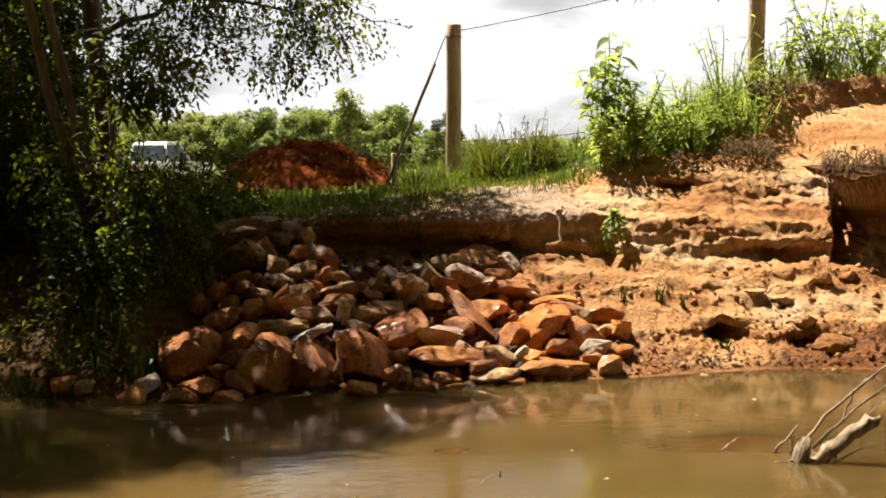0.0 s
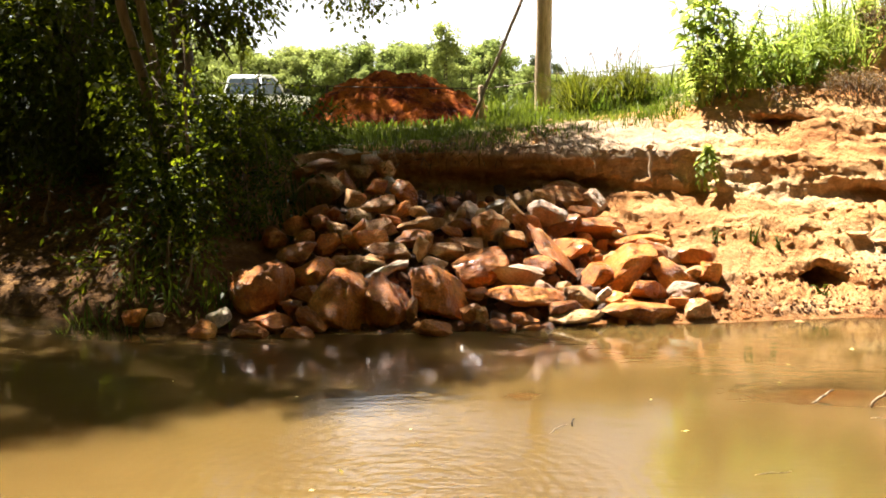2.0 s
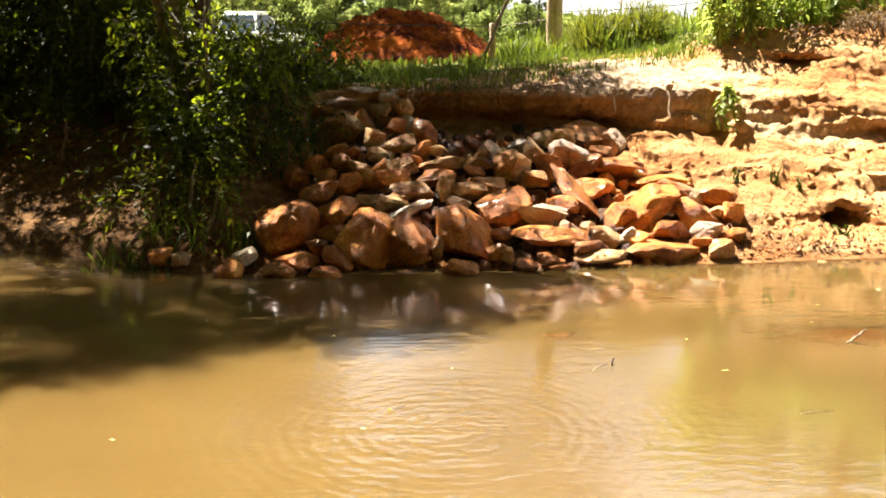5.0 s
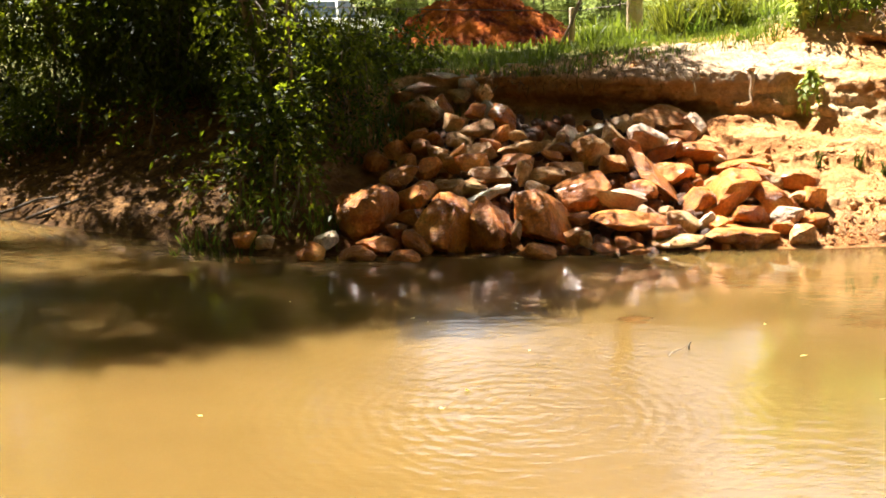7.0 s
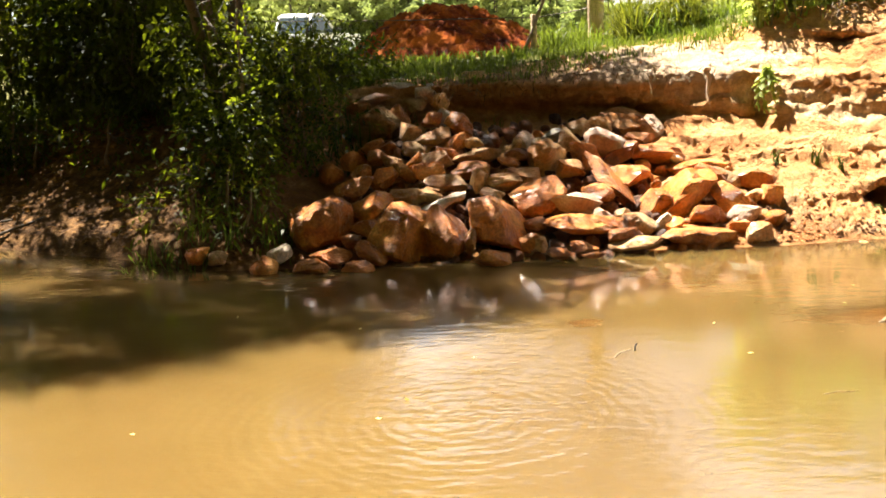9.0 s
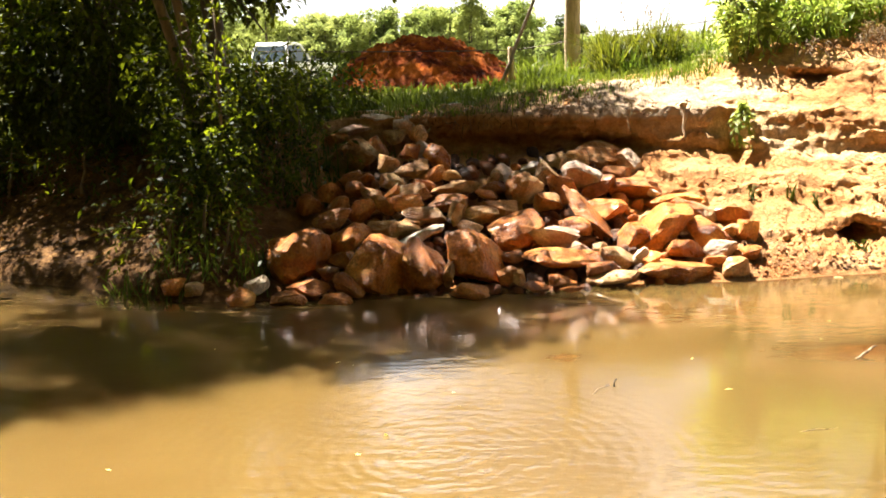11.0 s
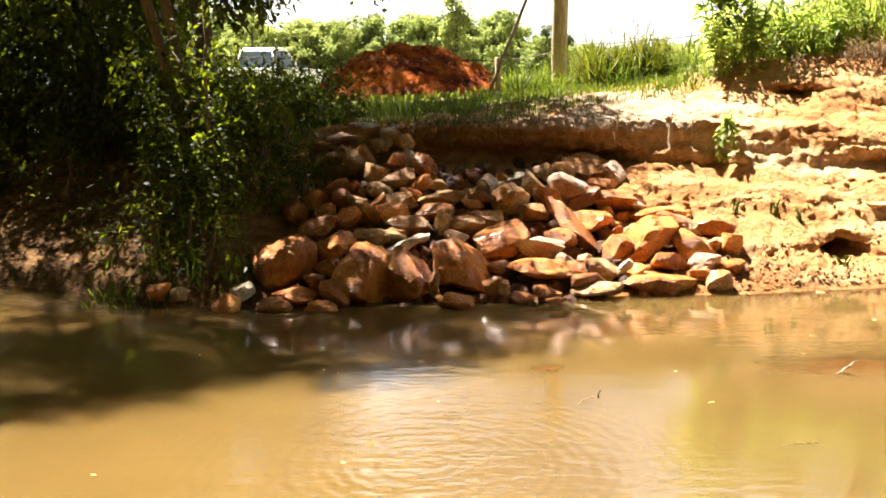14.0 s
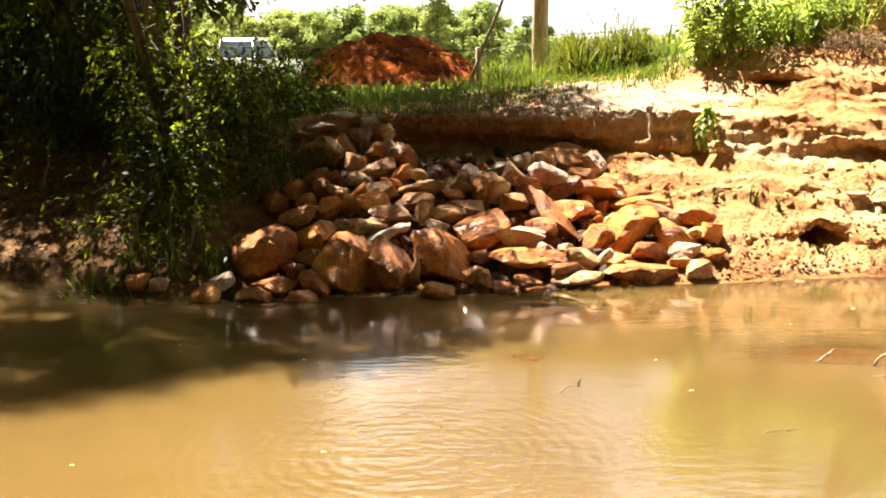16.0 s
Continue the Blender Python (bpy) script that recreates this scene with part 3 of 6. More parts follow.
# worn ledges: flat treads and steep risers on the bare slope
ledge = np.zeros_like(GX)
for i, j in zip(*np.nonzero(near & (GX > 1.4) & (GY < 14.4) & (GZ > 0.08))):
    x, y, z = GX[i, j], GY[i, j], GZ[i, j]
    step = 0.15 + 0.04 * noise.noise((x * 0.5, 2.0, 1.0))
    s = z / step + 0.9 * noise.noise((x * 0.8, y * 0.6, 7.0)) + 0.25 * noise.noise((x * 3.0, y * 3.0, 1.0))
    u = s - math.floor(s)
    w = u ** 4 if u < 0.8 else 0.41 + (u - 0.8) * 2.95
    ledge[i, j] = (w - u) * step * (0.2 if z > 1.22 and x < 3.4 else 0.75 if x < 4.4 else 0.5) * min(1.0, (x - 1.4) / 0.8) * min(1.0, max(0.0, (6.3 - x) / 0.3))
GY += push * fade
# the slot worn into the cliff under the root mat
slot = np.exp(-np.abs((GX - 6.3 - 0.5 * (GY - 11.5) - 0.03 * np.sin(GZ * 7)) / 0.17) ** 12) * (GZ > 0.86) * (GZ < 1.75) * (GY < 13.4) * near
GY += slot * (12.5 + 0.9 * (1.66 - GZ) - GY)
GZ += 0.425 * np.exp(-(np.abs((GX - 3.45 - 0.15 * np.sin(GY * 4)) / 1.45) ** 2.6 + np.abs((GY - 7.1 - 0.12 * np.sin(GX * 2.3)) / 0.8) ** 2.2))   # sand bar under the surface
GZ += (wild + ledge) * fade
gverts = np.stack([GX, GY, GZ], -1).reshape(-1, 3)
ii, jj = np.meshgrid(np.arange(nx - 1), np.arange(ny - 1), indexing="ij")
k0 = (ii * ny + jj).ravel()
gquads = np.stack([k0, k0 + ny, k0 + ny + 1, k0 + 1], -1)
ground_mesh = quick_mesh("ground", gverts, gquads, EARTH, True)
# the unseen near bank gets the same dark colour to cut bounced light
humus_and_shade = np.maximum(np.clip((0.1 - GX) / 1.6, 0, 1) * (GY > 8) * (GY < 14), np.clip((3.4 - GY) / 0.6, 0, 1))
# topsoil in the cut of the cliff, its colour darkened for the shade
humus_and_shade = np.maximum(humus_and_shade, 0.45 * np.clip((3.5 - GX) / 0.8, 0, 1) * (GX > -1.5) * np.clip((GZ - 0.88) / 0.06, 0, 1) * np.clip((1.5 - GZ) / 0.15, 0, 1) * (GY > 11.2) * (GY < 12.5))
patch = np.array([noise.noise((x * 0.8, y * 0.8, 0)) for x, y in zip(GX.ravel(), GY.ravel())]).reshape(GX.shape)
turf = np.clip((GY - (12.6 + 0.5 * np.clip(GX - 0.9, 0, 2.2)) + 0.35 * patch) / 0.5, 0, 1) * (GX < 4.6 + 0.5 * patch)
turf = np.maximum(turf, np.clip((GY - 14.6) / 0.8, 0, 1))
turf = np.maximum(turf, np.clip((-3 - GY) / 3, 0, 1))
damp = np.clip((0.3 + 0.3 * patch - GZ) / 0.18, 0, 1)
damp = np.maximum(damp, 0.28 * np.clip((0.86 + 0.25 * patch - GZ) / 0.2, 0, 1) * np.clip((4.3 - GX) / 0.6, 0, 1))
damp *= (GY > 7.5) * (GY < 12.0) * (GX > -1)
crust = 0.75 * np.clip((GX - 0.9) / 1.3, 0, 1) * np.clip((3.75 - GX) / 0.5, 0, 1) * np.clip((GZ - 1.24) / 0.06, 0, 1) * (GY > 11.6) * (GY < 13.6)
for label_, values in (("humus_and_shade", humus_and_shade), ("turf", turf * 0.85), ("damp", damp), ("crust", crust)):
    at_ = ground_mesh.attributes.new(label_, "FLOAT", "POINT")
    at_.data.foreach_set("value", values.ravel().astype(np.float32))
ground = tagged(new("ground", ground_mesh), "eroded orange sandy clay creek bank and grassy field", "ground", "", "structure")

from mathutils.bvhtree import BVHTree
_tree = BVHTree.FromPolygons([tuple(v) for v in gverts], [tuple(int(a) for a in q) for q in gquads])


def ground_z(x, y, top=9.0):
    """The height of the ground at (x, y)."""
    hit = _tree.ray_cast(Vector((x, y, top)), Vector((0, 0, -1)))
    return hit[0].z if hit[0] else 0.5


def face_y(x, z, start=8.0):
    """How far off the bank's face lies at (x, z)."""
    hit = _tree.ray_cast(Vector((x, start, z)), Vector((0, 1, 0)))
    return hit[0].y if hit[0] else 12.0


def on_ground(xy):
    return np.array([(x, y, ground_z(x, y)) for x, y in xy])


# ---- the creek ----
wv, wf = [], []
xs = np.concatenate([[-60, -30, -16], np.arange(-10, 12.1, 0.12), [18, 30, 60]])
ysw = np.concatenate([np.arange(1.5, 4.0, 0.5), np.arange(4.0, 11.5, 0.1), np.arange(11.5, 15.1, 0.5)])
for x in xs:
    for y in ysw:
        wv.append((x, y, 0.0))
for i in range(len(xs) - 1):
    for j in range(len(ysw) - 1):
        a = i * len(ysw) + j
        wf.append((a, a + len(ysw), a + len(ysw) + 1, a + 1))
water_mesh = quick_mesh("water", wv, wf, WATER, True)
shallow_at = water_mesh.attributes.new("shallow", "FLOAT", "POINT")
shallow_at.data.foreach_set("value", [0.03 + 0.5 * math.exp(min(0.0, ground_z(x, y, 3.0)) / 0.038) + 0.45 * math.exp(-((x - 1.26) / 0.16) ** 2 - ((y - 7.3) / 0.13) ** 2) if -10 < x < 12 else 0.03 for x, y, z in wv])
tagged(new("water", water_mesh), "muddy tan creek water with faint ripples", "water", "", "structure")

# ---- the heap of stones ----
TONES = {
    "o": "rusty orange-brown ironstone",
    "r": "dark reddish-brown ironstone",
    "t": "tan weathered stone",
    "g": "bluish-grey stone",
    "s": "dull tan sandstone",
    "w": "pale cream-white stone",
}


def rock_shape(seed, level=3, worn=0.0):
    """A broken boulder within a unit ball: a ball with flat sides cut off and worn edges."""
    rs = np.random.RandomState(seed)
    bm = bmesh.new()
    bmesh.ops.create_icosphere(bm, subdivisions=level, radius=1.0)
    co = np.array([v.co for v in bm.verts])
    cuts = rs.normal(size=(13, 3)) * (1.0, 1.0, 1.15)
    cuts /= np.linalg.norm(cuts, axis=1, keepdims=True)
    depth = rs.uniform(0.42, 0.8, 13) + worn
    for n, dist in zip(cuts, depth):
        over = co @ n - dist
        co -= np.outer(np.clip(over, 0, None) * 0.985, n)
    for v, c in zip(bm.verts, co):
        v.co = c
    for _ in range(level - 2):
        bmesh.ops.smooth_vert(bm, verts=bm.verts, factor=0.4, use_axis_x=True, use_axis_y=True, use_axis_z=True)
    co = np.array([v.co for v in bm.verts])
    off = rs.uniform(0, 50, 3)
    for i, c in enumerate(co):
        q = Vector(c * 1.4 + off)
        co[i] = c * (1 + 0.1 * noise.noise(q) + 0.08 * noise.noise(q * 2.7) + 0.05 * noise.noise(q * 6) + 0.03 * noise.noise(q * 13))
    span = co.max(0) - co.min(0)
    co = (co - (co.max(0) + co.min(0)) / 2) / span
    for v, c in zip(bm.verts, co):
        v.co = c
    bm.normal_update()
    for e in bm.edges:
        e.smooth = e.calc_face_angle(0.0) < 0.35
    return bm


def stone(x, y, z, wide, deep, high, tilt, tone, seed, worn=0.0):
    wide, deep, high = wide * 1.07, deep * 1.07, high * 1.07
    bm = rock_shape(seed + 40, 4 if max(wide, high) > 0.25 else 3, worn)
    turn = Matrix.Rotation(radians(tilt), 4, "Y")
    for v in bm.verts:
        v.co = turn @ Vector((v.co.x * wide, v.co.y * deep, v.co.z * high))
    me = bpy.data.meshes.new("stone")
    bm.to_mesh(me)
    bm.free()
    me.materials.append(STONE[tone])
    me.polygons.foreach_set("use_smooth", np.ones(len(me.polygons), dtype=bool))
    ob = new("stone", me)
    ob.location = (x, y, z)
    size = "large" if max(wide, high) > 0.42 else "small" if max(wide, high) < 0.2 else "middle-sized"
    form = "slab" if wide > 2.1 * high else "boulder" if max(wide, high) > 0.3 else "rock"
    tagged(ob, f"{size} {TONES[tone]} {form} in the heap on the bank", "stone", "stones heaped on the bank")
    return ob


stone(0.30, 11.67, 0.99, 0.23, 0.18, 0.17, -20, "o", 1)
stone(0.41, 11.72, 1.01, 0.15, 0.15, 0.18, 0, "g", 2)
stone(0.08, 11.43, 0.90, 0.21, 0.18, 0.18, 0, "t", 3)
stone(0.30, 11.29, 0.84, 0.35, 0.25, 0.18, -12, "t", 4)
stone(0.60, 11.53, 0.93, 0.34, 0.26, 0.22, 32, "o", 5)
stone(0.52, 11.76, 1.02, 0.11, 0.09, 0.10, 0, "o", 6)
stone(0.10, 11.08, 0.76, 0.21, 0.17, 0.16, 5, "t", 7)
stone(0.22, 11.02, 0.74, 0.06, 0.09, 0.13, 0, "t", 8)
stone(0.49, 11.17, 0.80, 0.30, 0.21, 0.14, -20, "o", 9)
stone(0.69, 11.17, 0.80, 0.22, 0.15, 0.11, 10, "t", 10)
stone(0.13, 10.80, 0.66, 0.20, 0.16, 0.14, -35, "o", 11)
stone(-0.06, 10.79, 0.65, 0.27, 0.20, 0.17, 60, "t", 12)
stone(-0.17, 10.56, 0.56, 0.26, 0.20, 0.19, -50, "o", 13)
stone(0.02, 10.64, 0.59, 0.25, 0.19, 0.16, 55, "t", 14)
stone(0.30, 10.84, 0.67, 0.36, 0.26, 0.19, -5, "t", 15)
stone(0.24, 10.63, 0.59, 0.32, 0.24, 0.20, -5, "o", 16)
stone(0.42, 10.97, 0.72, 0.22, 0.16, 0.13, 20, "r", 17)
stone(-0.42, 10.37, 0.49, 0.36, 0.26, 0.21, -10, "o", 18)
stone(-0.37, 10.67, 0.60, 0.18, 0.15, 0.16, 0, "r", 19)
stone(-0.24, 10.91, 0.70, 0.18, 0.16, 0.18, 10, "r", 20)
stone(-0.13, 11.12, 0.78, 0.15, 0.13, 0.13, 0, "r", 21)
stone(0.42, 10.44, 0.51, 0.41, 0.27, 0.18, 0, "t", 22)
stone(0.64, 10.65, 0.60, 0.35, 0.25, 0.18, 5, "o", 23)
stone(0.72, 10.92, 0.70, 0.44, 0.28, 0.16, -3, "t", 24)
stone(1.01, 10.79, 0.65, 0.22, 0.14, 0.09, 15, "o", 25)
stone(1.10, 10.53, 0.55, 0.34, 0.26, 0.21, 15, "t", 26)
stone(0.91, 10.44, 0.51, 0.36, 0.25, 0.17, 0, "t", 27)
stone(0.69, 10.42, 0.51, 0.14, 0.19, 0.26, 25, "t", 28)
stone(1.12, 10.92, 0.70, 0.28, 0.18, 0.11, 10, "r", 29)
stone(1.10, 11.07, 0.76, 0.15, 0.12, 0.10, -40, "t", 30)
stone(1.18, 11.17, 0.79, 0.21, 0.20, 0.22, 0, "g", 31)
stone(1.30, 11.16, 0.78, 0.12, 0.10, 0.11, 0, "t", 32)
stone(1.34, 11.34, 0.85, 0.10, 0.08, 0.08, 0, "o", 33)
stone(1.36, 10.82, 0.64, 0.35, 0.34, 0.40, 10, "t", 34)
stone(1.51, 11.33, 0.82, 0.27, 0.20, 0.17, -5, "g", 35)
stone(1.62, 11.21, 0.77, 0.26, 0.22, 0.24, 30, "t", 36)
stone(1.76, 11.57, 0.89, 0.23, 0.19, 0.18, 10, "t", 37)
stone(1.99, 11.65, 0.89, 0.28, 0.22, 0.20, 15, "t", 38)
stone(1.99, 11.20, 0.72, 0.44, 0.36, 0.34, 10, "g", 39, 0.08)
stone(1.75, 11.01, 0.67, 0.33, 0.26, 0.24, 60, "r", 40)
stone(1.58, 10.68, 0.57, 0.27, 0.22, 0.21, 20, "t", 41)
stone(1.23, 10.14, 0.40, 0.49, 0.37, 0.30, -12, "r", 42, 0.08)
stone(1.95, 10.48, 0.45, 0.71, 0.43, 0.18, 44, "o", 43)
stone(1.78, 10.28, 0.39, 0.28, 0.23, 0.21, 10, "o", 44)
stone(2.13, 10.68, 0.51, 0.39, 0.27, 0.19, 10, "o", 45)
stone(2.27, 11.76, 0.90, 0.53, 0.38, 0.28, 20, "t", 46)
# an added pale stone stands for the sunlit right end of the one above
stone(2.51, 11.63, 0.83, 0.28, 0.25, 0.28, 20, "w", 47)
stone(2.34, 11.35, 0.74, 0.32, 0.24, 0.19, 0, "r", 48)
stone(2.45, 11.14, 0.65, 0.58, 0.38, 0.22, 10, "r", 49)
stone(2.12, 11.09, 0.66, 0.36, 0.25, 0.18, -35, "r", 50)
stone(2.63, 11.05, 0.60, 0.16, 0.11, 0.08, 25, "w", 51)
stone(2.81, 10.91, 0.54, 0.54, 0.33, 0.14, -3, "o", 52)
stone(2.88, 10.66, 0.45, 0.37, 0.28, 0.23, 30, "r", 53)
stone(2.56, 10.38, 0.34, 0.70, 0.50, 0.37, -28, "o", 54)
stone(2.30, 10.25, 0.32, 0.30, 0.24, 0.22, -10, "o", 55)
stone(2.99, 10.28, 0.30, 0.46, 0.32, 0.23, 32, "o", 56)
stone(3.03, 10.65, 0.44, 0.33, 0.23, 0.17, 30, "t", 57)
stone(3.29, 10.61, 0.43, 0.37, 0.26, 0.18, 12, "o", 58)
stone(3.36, 10.31, 0.31, 0.20, 0.20, 0.24, 5, "o", 59)
stone(3.22, 10.34, 0.32, 0.20, 0.16, 0.14, 10, "t", 60)
stone(3.05, 10.05, 0.21, 0.28, 0.21, 0.17, -10, "w", 61)
# an added dark stone stands for the shaded underside of the pale one
stone(2.96, 9.84, 0.13, 0.20, 0.15, 0.13, 5, "r", 62)
stone(3.09, 9.73, 0.09, 0.24, 0.20, 0.20, -10, "t", 63)
stone(3.28, 9.96, 0.18, 0.22, 0.17, 0.14, 0, "o", 64)
stone(2.76, 10.04, 0.21, 0.39, 0.27, 0.18, 10, "o", 65)
stone(2.57, 9.84, 0.07, 0.65, 0.59, 0.17, 4, "o", 66)
stone(2.38, 9.80, 0.14, 0.22, 0.19, 0.20, -45, "o", 67)
stone(2.29, 9.85, 0.17, 0.14, 0.16, 0.21, 5, "w", 68)
stone(2.09, 9.84, 0.19, 0.33, 0.25, 0.22, -5, "t", 69)
stone(1.94, 9.96, 0.25, 0.16, 0.13, 0.12, -25, "t", 70)
stone(1.54, 10.08, 0.34, 0.45, 0.31, 0.21, 6, "w", 71)
stone(1.56, 9.76, 0.22, 0.69, 0.42, 0.19, -4, "o", 72)
# an added pale stone stands for the sunlit end of the long slab
stone(1.77, 9.86, 0.23, 0.23, 0.19, 0.18, 10, "w", 73)
stone(1.99, 9.53, 0.08, 0.45, 0.27, 0.10, -3, "t", 74)
stone(1.32, 9.28, 0.06, 0.23, 0.15, 0.10, 5, "r", 75)
stone(1.54, 9.40, 0.08, 0.24, 0.17, 0.12, 5, "o", 76)
stone(1.09, 9.46, 0.14, 0.19, 0.15, 0.14, -30, "r", 77)
stone(1.16, 9.41, 0.12, 0.13, 0.12, 0.13, 0, "t", 78)
stone(0.83, 9.67, 0.22, 0.64, 0.49, 0.43, 50, "o", 79)
stone(0.59, 9.48, 0.15, 0.10, 0.16, 0.23, 0, "t", 80)
stone(0.62, 9.63, 0.20, 0.08, 0.09, 0.11, 20, "g", 81)
stone(0.75, 9.19, 0.03, 0.32, 0.23, 0.18, 15, "r", 82)
stone(0.38, 9.56, 0.18, 0.54, 0.42, 0.37, 82, "o", 83, 0.1)
stone(0.03, 9.56, 0.18, 0.53, 0.48, 0.53, 30, "o", 84, 0.08)
stone(-0.68, 9.79, 0.27, 0.54, 0.46, 0.44, -12, "o", 85, 0.2)
stone(-0.66, 10.13, 0.40, 0.18, 0.15, 0.14, -10, "t", 86)
stone(-0.28, 10.03, 0.36, 0.44, 0.31, 0.22, -28, "o", 87)
stone(-0.32, 9.72, 0.24, 0.24, 0.18, 0.15, -10, "r", 88)
stone(-0.42, 9.52, 0.16, 0.18, 0.15, 0.14, 0, "r", 89)
stone(-0.24, 9.35, 0.09, 0.27, 0.22, 0.22, 10, "r", 90)
stone(-1.11, 9.19, 0.03, 0.23, 0.19, 0.19, -30, "o", 91)
stone(-1.01, 9.37, 0.11, 0.21, 0.17, 0.16, 0, "w", 92)
stone(-0.72, 9.18, 0.03, 0.30, 0.21, 0.14, 0, "r", 93)
stone(-0.34, 9.14, 0.01, 0.26, 0.19, 0.14, -5, "r", 94)
stone(0.05, 10.20, 0.42, 0.33, 0.24, 0.19, 0, "t", 95)
stone(0.23, 10.22, 0.43, 0.29, 0.20, 0.13, -5, "t", 96)
stone(0.36, 10.08, 0.38, 0.45, 0.26, 0.10, -19, "g", 97)
stone(0.48, 10.19, 0.42, 0.20, 0.13, 0.08, -10, "g", 98)
stone(0.82, 10.22, 0.43, 0.22, 0.15, 0.11, 10, "t", 99)
stone(0.29, 10.33, 0.47, 0.17, 0.12, 0.09, 0, "t", 100)
stone(0.53, 10.59, 0.57, 0.17, 0.13, 0.11, 0, "r", 101)
stone(-0.02, 9.93, 0.32, 0.21, 0.17, 0.16, 0, "r", 102)
stone(1.15, 9.73, 0.24, 0.21, 0.15, 0.12, 0, "r", 103)
stone(1.93, 9.65, 0.13, 0.31, 0.21, 0.13, 0, "r", 104)
stone(-0.58, 9.33, 0.09, 0.35, 0.22, 0.13, 0, "r", 105)
stone(0.26, 12.18, 1.13, 0.27, 0.22, 0.20, 0, "g", 80)
stone(0.75, 12.62, 1.35, 0.28, 0.21, 0.17, -10, "t", 81)
stone(-0.15, 12.62, 1.32, 0.42, 0.20, 0.11, 0, "t", 82)
stone(-0.25, 12.63, 1.14, 0.33, 0.22, 0.16, 0, "g", 83)
stone(-0.29, 11.68, 0.93, 0.58, 0.3, 0.42, 0, "s", 200)
stone(-0.3, 12.00, 1.2, 0.42, 0.28, 0.12, -3, "g", 201)
stone(0.13, 11.95, 1.13, 0.24, 0.2, 0.16, 5, "s", 202)
stone(-0.03, 12.15, 1.31, 0.35, 0.21, 0.11, -4, "g", 203)
stone(0.27, 12.10, 1.23, 0.28, 0.20, 0.21, 8, "g", 204)
stone(-0.47, 11.95, 1.12, 0.28, 0.2, 0.14, 0, "s", 205)
stone(0.39, 12.00, 1.15, 0.19, 0.15, 0.19, 20, "t", 206)
stone(-0.03, 11.80, 1.05, 0.22, 0.17, 0.21, 0, "r", 207)
stone(-0.6, 12.05, 1.22, 0.24, 0.18, 0.12, 0, "s", 208)
stone(-0.34, 11.30, 0.76, 0.35, 0.22, 0.13, -15, "r", 209)
stone(-0.11, 11.20, 0.70, 0.18, 0.14, 0.18, 10, "r", 210)
stone(-0.46, 11.00, 0.68, 0.26, 0.19, 0.21, 0, "r", 211)
stone(-0.67, 10.80, 0.60, 0.25, 0.19, 0.20, 0, "r", 212)
stone(-1.52, 9.37, 0.09, 0.15, 0.12, 0.12, 0, "t", 84)
stone(-1.69, 9.41, 0.11, 0.20, 0.16, 0.15, 0, "o", 85)
stone(1.58, 9.14, 0.07, 0.19, 0.09, 0.05, 0, "o", 86)

stone(1.26, 7.35, -0.034, 0.5, 0.5, 0.06, 0, "w", 120)

def clod(x, y, wide, deep, high, seed, label):
    bm = rock_shape(seed, 3)
    for v in bm.verts:
        v.co = Vector((v.co.x * wide, v.co.y * deep, v.co.z * high))
    me = bpy.data.meshes.new("clod")
    bm.to_mesh(me)
    bm.free()
    me.materials.append(EARTH)
    ob = new("clod", me)
    ob.location = (x, y, ground_z(x, y) + high * 0.3)
    tagged(ob, label, "clod", "clods on the bank")


clod(5.72, 10.92, 0.24, 0.22, 0.2, 211, "rough dark clod of clay on the bare slope")
clod(5.45, 10.12, 0.46, 0.24, 0.18, 212, "long slumped block of dark wet clay")
clod(5.25, 10.35, 0.3, 0.24, 0.18, 213, "slumped block of orange clay")
clod(5.2, 10.75, 0.26, 0.2, 0.09, 214, "broken block of sandy clay")
clod(4.95, 10.8, 0.22, 0.2, 0.08, 215, "broken block of sandy clay")
clod(6.05, 11.0, 0.22, 0.2, 0.12, 216, "small lump of sandy clay")

# rubble that fills the gaps of the heap, darkened to deepen their shade
rs = np.random.RandomState(5)
rub_v = []
lump = rock_shape(77, 2)
lump_v = np.array([v.co for v in lump.verts])
lump_f = np.array([[v.index for v in f.verts] for f in lump.faces])
lump.free()
rub_o = []
for k in range(520):
    x = rs.uniform(-1.0, 3.0)
    z = rs.uniform(-0.05, 0.9)
    s = rs.uniform(0.06, 0.17)
    turn = np.array(Euler(rs.uniform(0, 6, 3)).to_matrix())
    y = 9.44 + 2.6 * z + 0.06 * rs.normal() + 0.3 * min(1.0, max(0.0, x - 1.2) / 1.4)
    if x < -0.9 + 0.9 * z or x > 2.9 - 0.8 * z:
        continue
    c = np.array([x, y, max(z, ground_z(x, y) - 0.0)])
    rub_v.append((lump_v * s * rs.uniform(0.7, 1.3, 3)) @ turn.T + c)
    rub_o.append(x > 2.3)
for dry, mat_, label_ in ((False, WET_SHADE_RUBBLE, "small dark red-brown rubble between the stones"), (True, STONE["o"], "small broken orange rubble at the end of the heap")):
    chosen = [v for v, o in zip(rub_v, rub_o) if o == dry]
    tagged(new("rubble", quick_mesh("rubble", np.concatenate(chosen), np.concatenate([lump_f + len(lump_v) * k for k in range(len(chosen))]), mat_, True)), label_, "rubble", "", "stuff")

